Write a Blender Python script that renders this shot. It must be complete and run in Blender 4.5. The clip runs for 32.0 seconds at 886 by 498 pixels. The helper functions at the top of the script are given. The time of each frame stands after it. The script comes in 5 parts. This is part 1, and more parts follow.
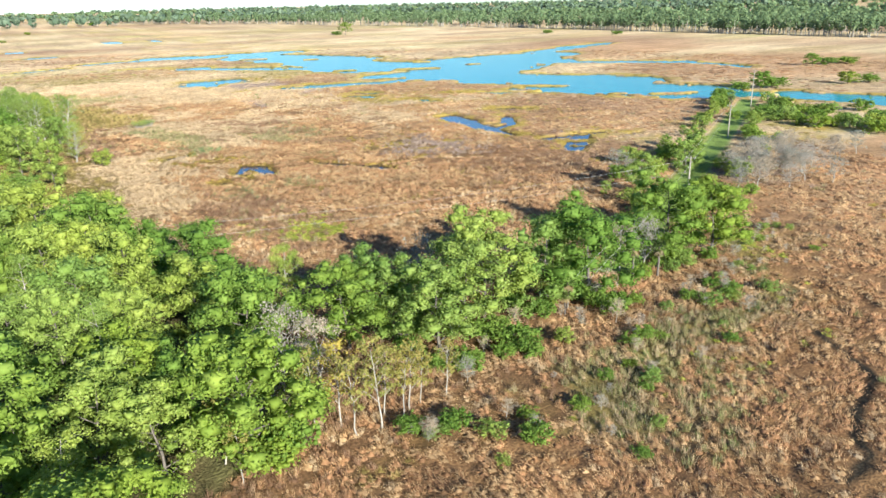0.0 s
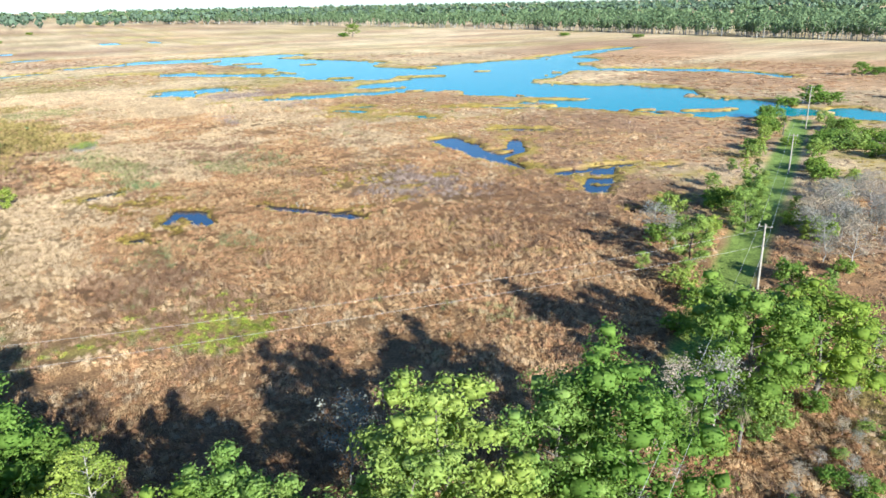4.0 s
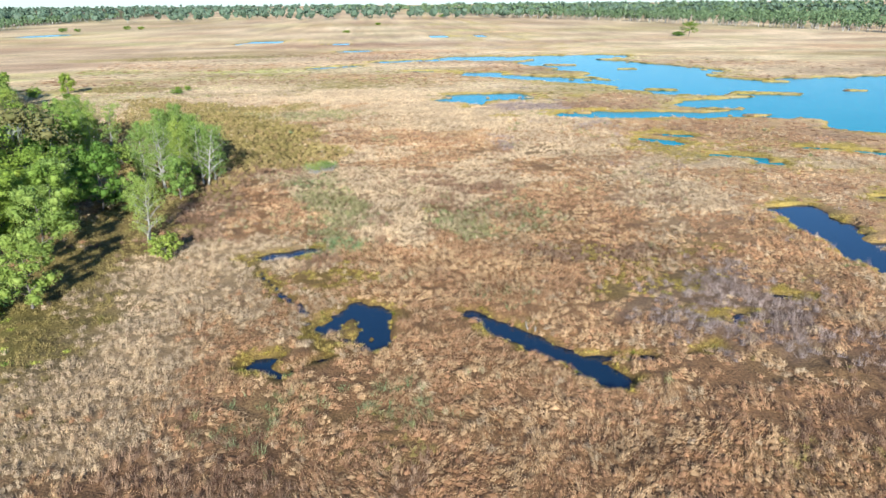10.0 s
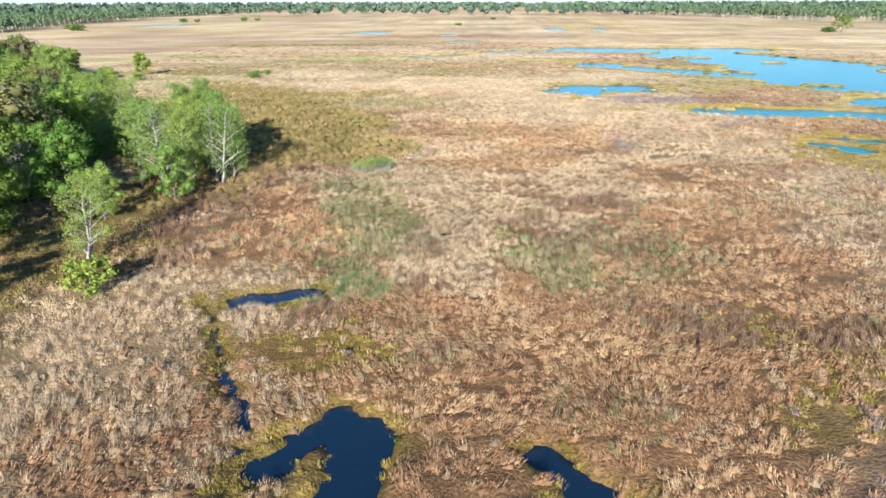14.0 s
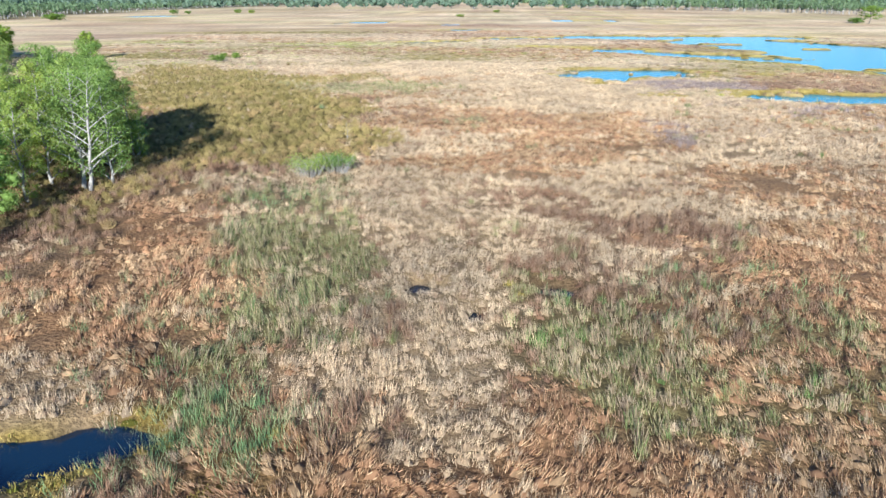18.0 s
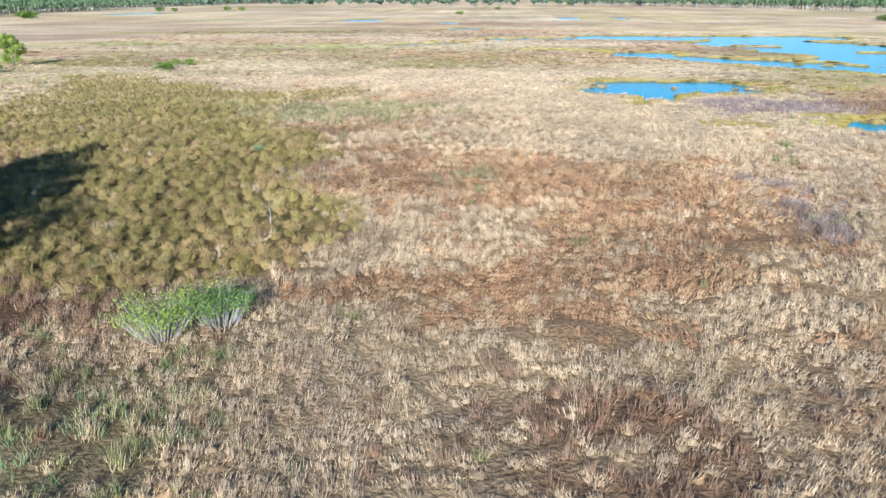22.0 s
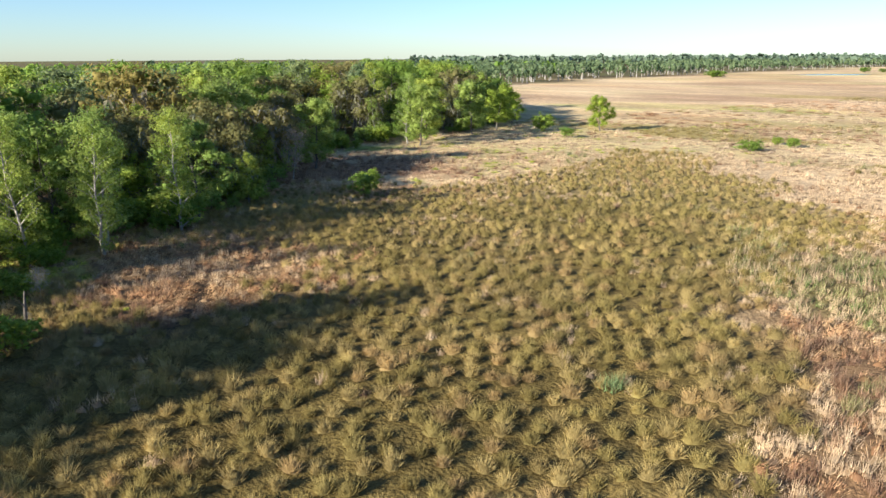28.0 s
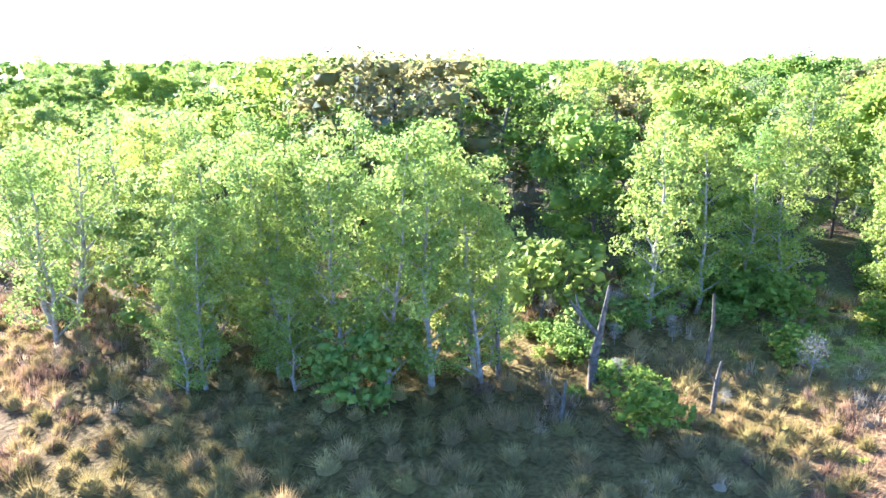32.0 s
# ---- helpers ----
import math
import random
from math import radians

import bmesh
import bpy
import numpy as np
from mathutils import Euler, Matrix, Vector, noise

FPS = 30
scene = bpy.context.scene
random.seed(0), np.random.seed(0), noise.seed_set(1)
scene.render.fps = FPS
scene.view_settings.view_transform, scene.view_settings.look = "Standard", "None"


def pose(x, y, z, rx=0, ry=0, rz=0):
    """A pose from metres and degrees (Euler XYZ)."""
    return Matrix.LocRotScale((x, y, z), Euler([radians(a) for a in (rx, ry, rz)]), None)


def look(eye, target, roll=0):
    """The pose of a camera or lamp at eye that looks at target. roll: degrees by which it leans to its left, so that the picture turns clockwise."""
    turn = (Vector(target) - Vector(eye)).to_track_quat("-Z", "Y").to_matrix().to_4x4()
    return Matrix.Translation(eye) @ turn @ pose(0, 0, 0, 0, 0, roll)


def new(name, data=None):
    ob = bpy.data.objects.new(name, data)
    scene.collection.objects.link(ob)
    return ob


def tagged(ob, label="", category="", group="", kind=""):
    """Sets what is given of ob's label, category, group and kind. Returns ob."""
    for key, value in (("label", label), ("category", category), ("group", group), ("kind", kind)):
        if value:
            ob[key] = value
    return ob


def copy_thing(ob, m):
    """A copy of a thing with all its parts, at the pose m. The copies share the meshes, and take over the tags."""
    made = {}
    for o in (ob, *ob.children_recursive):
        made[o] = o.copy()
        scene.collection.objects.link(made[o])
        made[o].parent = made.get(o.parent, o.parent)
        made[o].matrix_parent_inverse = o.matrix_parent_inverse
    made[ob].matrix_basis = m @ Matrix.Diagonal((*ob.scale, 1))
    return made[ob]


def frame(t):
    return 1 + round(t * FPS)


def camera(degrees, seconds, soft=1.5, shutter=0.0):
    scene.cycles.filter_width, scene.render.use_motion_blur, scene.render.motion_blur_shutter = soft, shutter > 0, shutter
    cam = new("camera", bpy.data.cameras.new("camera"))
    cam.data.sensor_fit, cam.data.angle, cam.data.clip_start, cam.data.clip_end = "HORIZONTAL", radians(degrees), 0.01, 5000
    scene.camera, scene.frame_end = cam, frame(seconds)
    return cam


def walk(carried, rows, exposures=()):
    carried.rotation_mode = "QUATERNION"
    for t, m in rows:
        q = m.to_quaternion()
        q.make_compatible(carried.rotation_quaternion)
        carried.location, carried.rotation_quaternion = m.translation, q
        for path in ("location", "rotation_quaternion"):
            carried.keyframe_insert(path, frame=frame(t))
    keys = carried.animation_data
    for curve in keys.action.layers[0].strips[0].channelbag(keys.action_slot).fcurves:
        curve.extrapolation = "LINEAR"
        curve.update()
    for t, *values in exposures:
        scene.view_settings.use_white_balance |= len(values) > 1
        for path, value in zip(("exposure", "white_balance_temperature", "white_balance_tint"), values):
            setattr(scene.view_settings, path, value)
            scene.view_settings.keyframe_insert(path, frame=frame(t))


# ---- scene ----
cam = camera(62.4, 32.0, soft=1.5)

# seconds, place of the eye, heading (degrees to the left of +y), tilt below level, roll
PATH = [
    (0, -50.68, -98.84, 31.42, -31.71, 18.86, -1.26),
    (0.5, -47.72, -96.03, 31.41, -31.70, 18.84, -1.17),
    (1, -44.91, -92.97, 31.48, -31.68, 18.85, -1.08),
    (1.5, -42.06, -89.78, 31.60, -31.63, 18.88, -1.13),
    (2, -39.20, -86.37, 31.66, -31.59, 18.87, -1.16),
    (2.5, -36.48, -82.90, 31.73, -31.52, 18.87, -1.17),
    (4.5, -26.31, -68.93, 31.50, -29.20, 18.75, -0.96),
    (5, -23.90, -65.23, 31.44, -26.03, 18.71, -0.84),
    (5.5, -21.56, -61.58, 31.37, -23.96, 18.69, -0.87),
    (6, -19.42, -58.00, 31.42, -22.59, 18.70, -0.81),
    (6.5, -17.39, -54.50, 31.38, -21.14, 18.71, -0.82),
    (7, -15.52, -50.82, 31.45, -20.17, 18.73, -0.75),
    (7.5, -13.74, -47.04, 31.40, -18.89, 18.75, -0.67),
    (8, -11.88, -43.17, 31.37, -16.85, 18.77, -0.67),
    (8.5, -10.10, -39.08, 31.35, -15.52, 18.80, -0.70),
    (9, -8.48, -35.00, 31.37, -13.47, 18.81, -0.63),
    (9.5, -6.85, -30.89, 31.34, -9.89, 18.85, -0.68),
    (10, -5.52, -26.79, 31.33, -5.80, 18.86, -0.53),
    (10.5, -4.12, -22.51, 31.04, -1.83, 18.89, -0.46),
    (11, -2.90, -18.04, 30.32, -0.68, 18.88, -0.44),
    (11.5, -1.91, -13.52, 29.30, -0.62, 18.86, -0.38),
    (12, -1.18, -8.91, 28.19, -0.64, 18.84, -0.32),
    (12.5, -0.53, -4.32, 27.04, -0.58, 18.84, -0.27),
    (13, 0.00, -0.00, 26.00, -0.00, 18.84, -0.23),
    (13.5, 0.46, 4.28, 24.88, 1.72, 18.83, -0.21),
    (14, 0.89, 8.49, 23.81, 3.03, 18.82, -0.17),
    (14.5, 1.19, 12.64, 22.71, 3.15, 18.77, -0.20),
    (16.5, 1.16, 29.05, 18.71, 3.19, 18.82, -0.04),
    (17, 1.15, 33.22, 17.76, 3.21, 18.86, -0.03),
    (17.5, 1.06, 37.63, 16.94, 3.19, 18.88, 0.03),
    (18, 0.99, 41.97, 16.70, 3.20, 18.93, 0.02),
    (18.5, 0.85, 46.51, 16.68, 3.20, 18.97, 0.02),
    (19, 0.71, 51.07, 16.63, 3.20, 19.01, 0.03),
    (19.5, 0.52, 55.73, 16.50, 3.20, 19.02, 0.04),
    (20, 0.38, 60.32, 16.40, 3.18, 19.02, 0.02),
    (20.5, 0.21, 64.98, 16.36, 3.20, 19.09, 0.04),
    (21, 0.01, 69.67, 16.30, 3.16, 19.12, -0.02),
    (21.5, -0.04, 74.26, 16.23, 3.15, 19.12, -0.00),
    (22, -0.09, 78.86, 16.24, 3.19, 19.15, -0.04),
    (22.5, -0.15, 83.53, 16.16, 3.22, 19.15, -0.11),
    (23, -0.25, 88.23, 16.11, 3.22, 19.12, -0.10),
    (23.5, -0.43, 92.81, 16.10, 3.20, 19.09, -0.09),
    (24, -0.69, 97.33, 16.07, 3.14, 19.06, -0.03),
    (24.5, -0.88, 101.81, 16.24, 3.10, 17.79, 0.01),
    (26.5, -1.71, 118.91, 16.10, 14.92, 14.48, -0.49),
    (27, -2.07, 123.03, 15.94, 32.67, 14.55, -0.30),
    (27.5, -2.38, 126.89, 15.88, 44.50, 14.62, -0.19),
    (28, -3.15, 130.56, 15.85, 54.00, 14.72, -0.27),
    (28.5, -4.40, 133.97, 15.79, 64.15, 14.75, -0.31),
    (29, -6.08, 137.18, 15.66, 72.97, 14.77, -0.42),
    (29.5, -8.02, 139.82, 15.59, 81.54, 14.79, -0.50),
    (30, -10.41, 142.18, 15.49, 90.20, 14.75, -0.53),
    (30.5, -13.19, 144.05, 15.41, 100.05, 14.81, -0.51),
    (31, -16.34, 145.59, 15.27, 111.79, 14.84, -0.50),
    (31.5, -19.67, 146.56, 15.05, 124.05, 14.74, -0.54),
    (32, -22.86, 146.75, 14.90, 135.88, 14.75, -0.26),
]


def aim(x, y, z, heading, tilt, roll):
    h, d = radians(heading), radians(tilt)
    way = Vector((-math.sin(h) * math.cos(d), math.cos(h) * math.cos(d), -math.sin(d)))
    return look((x, y, z), Vector((x, y, z)) + way * 50, roll)


EXPOSURES = [(0, 1.32, 6000, 5), (5, 1.3, 5550, 6), (10, 1.12, 5550, 8), (13, 1.15, 5680, 9), (18, 1.10, 5250, 9), (24, 1.05, 5150, 8), (26.5, 0.72, 6700, 17), (27, 0.82, 6700, 16), (28, 1.22, 6300, 12), (29, 1.62, 6100, 10), (30, 2.15, 6000, 11), (31, 2.75, 5800, 14), (32, 3.2, 5450, 17)]
walk(cam, [(row[0], aim(*row[1:])) for row in PATH], EXPOSURES)

# ---- sky and sun ----
SUN_ELEVATION, SUN_HEADING = 19.5, 178.0   # heading like the camera's: from behind the first view
world = bpy.data.worlds.new("sky")
scene.world = world
world.use_nodes = True
wn = world.node_tree.nodes
sky = wn.new("ShaderNodeTexSky")
sky.sky_type, sky.sun_disc = "NISHITA", False
sky.sun_elevation, sky.sun_rotation = radians(SUN_ELEVATION), radians(-SUN_HEADING)
sky.air_density, sky.dust_density, sky.ozone_density = 1.0, 0.15, 3.0
wn["Background"].inputs["Strength"].default_value = 0.074
hue = wn.new("ShaderNodeMix")     # clear spring air: a little cooler than the sky model
hue.data_type, hue.blend_type = "RGBA", "MULTIPLY"
hue.inputs[0].default_value, hue.inputs[7].default_value = 1.0, (0.79, 0.95, 1.16, 1)
world.node_tree.links.new(sky.outputs[0], hue.inputs[6])
world.node_tree.links.new(hue.outputs[2], wn["Background"].inputs[0])
sun_data = bpy.data.lights.new("sun", "SUN")
sun_data.energy, sun_data.angle, sun_data.color = 5.5, radians(0.6), (1.0, 0.93, 0.80)
sun = new("sun", sun_data)
e, h = radians(SUN_ELEVATION), radians(SUN_HEADING)
sun.matrix_world = look(Vector((-math.sin(h) * math.cos(e), math.cos(h) * math.cos(e), math.sin(e))) * 100, (0, 0, 0))

# ---- noise and mesh tools ----


def lattice(ix, iy, seed):
    n = (ix.astype(np.int64) * 374761393 + iy.astype(np.int64) * 668265263 + seed * 974634777) & 0xFFFFFFFF
    n = ((n ^ (n >> 13)) * 1274126177) & 0xFFFFFFFF
    return ((n ^ (n >> 16)) & 0xFFFF) / 65535.0


def value_noise(x, y, seed=0):
    ix, iy = np.floor(x), np.floor(y)
    u, v = x - ix, y - iy
    u, v = u * u * (3 - 2 * u), v * v * (3 - 2 * v)
    a, b = lattice(ix, iy, seed), lattice(ix + 1, iy, seed)
    c, d = lattice(ix, iy + 1, seed), lattice(ix + 1, iy + 1, seed)
    return (a * (1 - u) + b * u) * (1 - v) + (c * (1 - u) + d * u) * v


def fractal(x, y, size, seed=0, octaves=3):
    """Fractal noise, -1 to 1, with features of that many metres."""
    out, amp, total = 0.0, 1.0, 0.0
    for k in range(octaves):
        out = out + amp * (value_noise(x / size + 17.3 * k, y / size - 9.1 * k, seed + k) * 2 - 1)
        total, amp, size = total + amp, amp * 0.5, size * 0.47
    return out / total * 1.5


def smooth(lo, hi, v):
    t = np.clip((v - lo) / (hi - lo), 0, 1)
    return t * t * (3 - 2 * t)


def mesh_of(name, verts, faces, size, material, tint=None):
    """A mesh from arrays, all faces with the same number of corners."""
    me = bpy.data.meshes.new(name)
    verts, faces = np.asarray(verts, np.float32), np.asarray(faces, np.int32)
    me.vertices.add(len(verts))
    me.vertices.foreach_set("co", verts.ravel())
    me.loops.add(faces.size)
    me.loops.foreach_set("vertex_index", faces.ravel())
    me.polygons.add(len(faces))
    me.polygons.foreach_set("loop_start", np.arange(0, faces.size, size, dtype=np.int32))
    if tint is not None:
        rgba = np.ones((len(verts), 4), np.float32)
        rgba[:, :3] = tint
        me.attributes.new("tint", "FLOAT_COLOR", "POINT").data.foreach_set("color", rgba.ravel())
    me.materials.append(material)
    me.update(calc_edges=True)
    return me


def part(name, me, parent, label=""):
    ob = new(name, me)
    ob.parent = parent
    return tagged(ob, label)


def tubes(segments, sides=6):
    """Tapered tubes: rows of (start, end, radius at start, radius at end)."""
    verts, faces = [], []
    ring = np.arange(sides) * 2 * np.pi / sides
    for a, b, ra, rb in segments:
        a, b = np.array(a, float), np.array(b, float)
        d = (b - a) / max(np.linalg.norm(b - a), 1e-6)
        s = np.cross(d, (0.3, 1, 0.2) if abs(d[1]) < 0.8 else (1, 0.2, 0.3))
        s /= np.linalg.norm(s)
        q = np.cross(d, s)
        circle = np.cos(ring)[:, None] * s + np.sin(ring)[:, None] * q
        n = sum(len(v) for v in verts)
        verts += [a + circle * ra, b + circle * rb]
        for k in range(sides):
            j = (k + 1) % sides
            faces.append((n + k, n + j, n + sides + j, n + sides + k))
    return np.concatenate(verts), faces

# ---- materials ----


def material(name, roughness=0.9, specular=0.2):
    m = bpy.data.materials.new(name)
    m.use_nodes = True
    n = m.node_tree.nodes
    bsdf = n["Principled BSDF"]
    bsdf.inputs["Roughness"].default_value = roughness
    bsdf.inputs["Specular IOR Level"].default_value = specular
    return m, n, m.node_tree.links, bsdf


def noise_node(n, l, scale, detail=4.0, coords="Object"):
    at, tex = n.new("ShaderNodeTexCoord"), n.new("ShaderNodeTexNoise")
    tex.inputs["Scale"].default_value, tex.inputs["Detail"].default_value = scale, detail
    l.new(at.outputs[coords], tex.inputs["Vector"])
    return tex.outputs["Fac"]


def ramp(n, l, source, *stops):
    r = n.new("ShaderNodeValToRGB")
    r.color_ramp.elements[0].position, r.color_ramp.elements[0].color = stops[0][0], (*stops[0][1], 1)
    r.color_ramp.elements[1].position, r.color_ramp.elements[1].color = stops[-1][0], (*stops[-1][1], 1)
    for p, c in stops[1:-1]:
        r.color_ramp.elements.new(p).color = (*c, 1)
    l.new(source, r.inputs[0])
    return r.outputs[0]


def mixed(n, l, a, b, fac=1.0, mode="MULTIPLY"):
    m = n.new("ShaderNodeMix")
    m.data_type, m.blend_type = "RGBA", mode
    for socket, value in ((m.inputs[6], a), (m.inputs[7], b), (m.inputs[0], fac)):
        if isinstance(value, (tuple, float)):
            socket.default_value = (*value, 1) if isinstance(value, tuple) else value
        else:
            l.new(value, socket)
    return m.outputs[2]


def bumped(n, l, bsdf, height, strength, distance):
    b = n.new("ShaderNodeBump")
    b.inputs["Strength"].default_value, b.inputs["Distance"].default_value = strength, distance
    l.new(height, b.inputs["Height"])
    l.new(b.outputs[0], bsdf.inputs["Normal"])


def tinted(name, low, high, scale, relief, translucent=0.0):
    """Takes its main colour from the mesh's tint, with fine and coarse variation."""
    m, n, l, bsdf = material(name, 0.95, 0.08)
    tint = n.new("ShaderNodeAttribute")
    tint.attribute_name = "tint"
    fine = noise_node(n, l, scale, 6.0)
    colour = mixed(n, l, tint.outputs["Color"], ramp(n, l, fine, (0.30, low), (0.72, high)))
    coarse = noise_node(n, l, scale / 9, 3.0)
    colour = mixed(n, l, colour, ramp(n, l, coarse, (0.3, (0.8, 0.8, 0.8)), (0.7, (1.2, 1.18, 1.12))))
    l.new(colour, bsdf.inputs["Base Color"])
    if relief:
        bsdf.inputs["Sheen Weight"].default_value, bsdf.inputs["Sheen Roughness"].default_value = 0.16, 0.45    # the fuzz of standing stems
        l.new(colour, bsdf.inputs["Sheen Tint"])
        bumped(n, l, bsdf, fine, 0.8, relief)
    if translucent:
        leafy(n, l, bsdf, colour, translucent)
    return m


def leafy(n, l, bsdf, colour, share):
    thin, mix = n.new("ShaderNodeBsdfTranslucent"), n.new("ShaderNodeMixShader")
    l.new(mixed(n, l, colour, (1.45, 1.35, 1.35)), thin.inputs["Color"])
    mix.inputs[0].default_value = share
    l.new(bsdf.outputs[0], mix.inputs[1])
    l.new(thin.outputs[0], mix.inputs[2])
    l.new(mix.outputs[0], n["Material Output"].inputs[0])


def leaf_material(name, dark, mid, light, share=0.35):
    m, n, l, bsdf = material(name, 0.75, 0.12)
    dark, light = (tuple(a + 0.35 * (b - a) for a, b in zip(end, mid)) for end in (dark, light))
    island, one = n.new("ShaderNodeNewGeometry"), n.new("ShaderNodeObjectInfo")
    colour = ramp(n, l, island.outputs["Random Per Island"], (0.0, dark), (0.5, mid), (1.0, light))
    shift = ramp(n, l, one.outputs["Random"], (0.0, (0.74, 0.84, 0.80)), (0.5, (0.98, 0.98, 0.98)), (1.0, (1.22, 1.1, 0.86)))
    colour = mixed(n, l, colour, shift)
    patch = noise_node(n, l, 0.5, 2.0)
    colour = mixed(n, l, colour, ramp(n, l, patch, (0.3, (0.8, 0.85, 0.8)), (0.7, (1.18, 1.12, 1.1))))
    l.new(colour, bsdf.inputs["Base Color"])
    leafy(n, l, bsdf, colour, share)
    return m


def bark_material(name, dark, light):
    m, n, l, bsdf = material(name, 0.9, 0.15)
    grain = noise_node(n, l, 5.0, 6.0)
    l.new(ramp(n, l, grain, (0.3, dark), (0.7, light)), bsdf.inputs["Base Color"])
    bumped(n, l, bsdf, grain, 0.6, 0.03)
    return m


GROUND = tinted("marsh_ground", (0.50, 0.47, 0.45), (1.30, 1.27, 1.2), 4.5, 0.22)
GRASS = tinted("dry_grass", (0.75, 0.72, 0.70), (1.22, 1.2, 1.15), 0.9, 0.0, 0.25)
LEAF = {
    "broad": leaf_material("oak_leaves", (0.115, 0.18, 0.030), (0.205, 0.30, 0.056), (0.30, 0.40, 0.09), 0.48),
    "fresh": leaf_material("spring_leaves", (0.155, 0.22, 0.045), (0.26, 0.345, 0.08), (0.36, 0.44, 0.14), 0.44),
    "olive": leaf_material("olive_leaves", (0.13, 0.13, 0.045), (0.215, 0.20, 0.075), (0.29, 0.26, 0.11), 0.42),
    "yellow": leaf_material("yellow_leaves", (0.20, 0.19, 0.05), (0.31, 0.30, 0.08), (0.33, 0.22, 0.10), 0.4),
    # spring leaf made paler and bluer for far-off haze; near trees share it
    "pale": leaf_material("pale_hazed_spring_leaves", (0.098, 0.142, 0.070), (0.16, 0.215, 0.105), (0.235, 0.29, 0.15), 0.35),
    "palm": leaf_material("palm_fronds", (0.035, 0.06, 0.018), (0.085, 0.115, 0.03), (0.17, 0.18, 0.06), 0.2),
    "dead": leaf_material("dead_fronds", (0.13, 0.10, 0.06), (0.22, 0.18, 0.11), (0.3, 0.25, 0.17), 0.2),
    # bluish tint stands in for the haze over the farthest woods
    "hazed": leaf_material("far_hazed_leaves", (0.06, 0.10, 0.075), (0.10, 0.15, 0.115), (0.14, 0.19, 0.15), 0.2),
    "twig": leaf_material("fine_grey_twigs", (0.22, 0.19, 0.16), (0.33, 0.29, 0.25), (0.42, 0.38, 0.33), 0.2),
    "moss": leaf_material("hanging_moss", (0.15, 0.15, 0.11), (0.23, 0.225, 0.175), (0.31, 0.30, 0.24), 0.3),
}
BARK = bark_material("grey_bark", (0.065, 0.055, 0.045), (0.19, 0.165, 0.14))
PALE_BARK = bark_material("pale_bark", (0.20, 0.18, 0.15), (0.44, 0.40, 0.35))
POLE_WOOD = bark_material("weathered_pole", (0.22, 0.19, 0.15), (0.40, 0.36, 0.30))



def water_material(name, colour, ripple, gloss=0.5):
    m, n, l, bsdf = material(name, 0.15, gloss)
    bsdf.inputs["Base Color"].default_value = (*colour, 1)
    bsdf.inputs["IOR"].default_value = 1.33
    bumped(n, l, bsdf, noise_node(n, l, 1.6, 3.0), ripple, 0.05)
    return m


POND = water_material("pond_water", (0.006, 0.018, 0.034), 0.2)
LAKE_WATER = water_material("lake_water", (0.006, 0.215, 0.235), 0.5, 0.10)
WIRE, _, _, wire_b = material("cable", 0.5, 0.4)
wire_b.inputs["Base Color"].default_value = (0.45, 0.43, 0.40, 1)

# ---- the lie of the land ----
# open water: capsules (x1, y1, x2, y2, radius)
PONDS_1 = [
    (-6.2, 44.8, -5.9, 38.6, 2.3), (-11.0, 42.0, -8.2, 45.0, 1.5), (-7.6, 46.9, -7.0, 46.0, 1.1), (-7.0, 37, -6.0, 36.5, 1.2), (-9.0, 39.5, -8.2, 38.2, 0.8), (-21.6, 64.2, -16.6, 51.8, 0.22), (-16.6, 51.8, -13.8, 47.7, 0.42),
    (-13.8, 47.7, -13.4, 44.9, 0.5), (-13.4, 44.9, -11.4, 38.1, 0.42), (-11.3, 38.1, -10.5, 35.4, 0.48), (-10.5, 35.4, -12.2, 34.2, 0.45), (-8.5, 55.6, -8.2, 54.8, 0.5), (-9.9, 52.6, -8.6, 52.5, 0.45), (-16.6, 35.4, -15.6, 34.9, 0.8),
    (27.5, 40.5, 29, 39, 0.5), (23, 31, 26, 33, 0.35), (4.6, 43.2, 6.5, 39.5, 1.1), (6.5, 39.5, 10.5, 34.5, 1.7),
]
PONDS_2 = [
    (10.5, 34.5, 14.6, 28, 1.6), (14, 31.8, 20, 31.6, 0.7), (-18.5, 64.2, -13.4, 66.3, 1.8), (-16.8, 33.9, -13.6, 32.5, 0.8), (-13.6, 32.5, -10.8, 35.6, 0.45), (57.5, 76.8, 61.5, 77.6, 2.4), (60, 74.5, 59.2, 64, 4.0),
    (58.5, 62, 57.5, 54, 3.4), (57, 52, 56.5, 46, 2.2), (56.6, 46, 57, 41.5, 1.5), (78.5, 80.5, 87, 74.8, 2.1), (74, 67, 66, 55, 1.8), (66, 55, 60, 53.2, 1.5), (61.5, 58.5, 66, 58.6, 1.1),
    (39.3, 44, 40.6, 44.3, 1.0), (31.4, 38.6, 32.6, 39.5, 0.9), (61, 33, 76, 32, 2.0), (68, 30, 56, 19.5, 2.3),
]
PONDS_3 = [
    (61, 8, 64, 7.6, 1.6), (52.3, 6, 53.5, 6.4, 1.2), (49, -3, 51, -2.6, 1.1), (80, 26, 82, 26, 1.1),
]
PONDS = PONDS_1 + PONDS_2 + PONDS_3
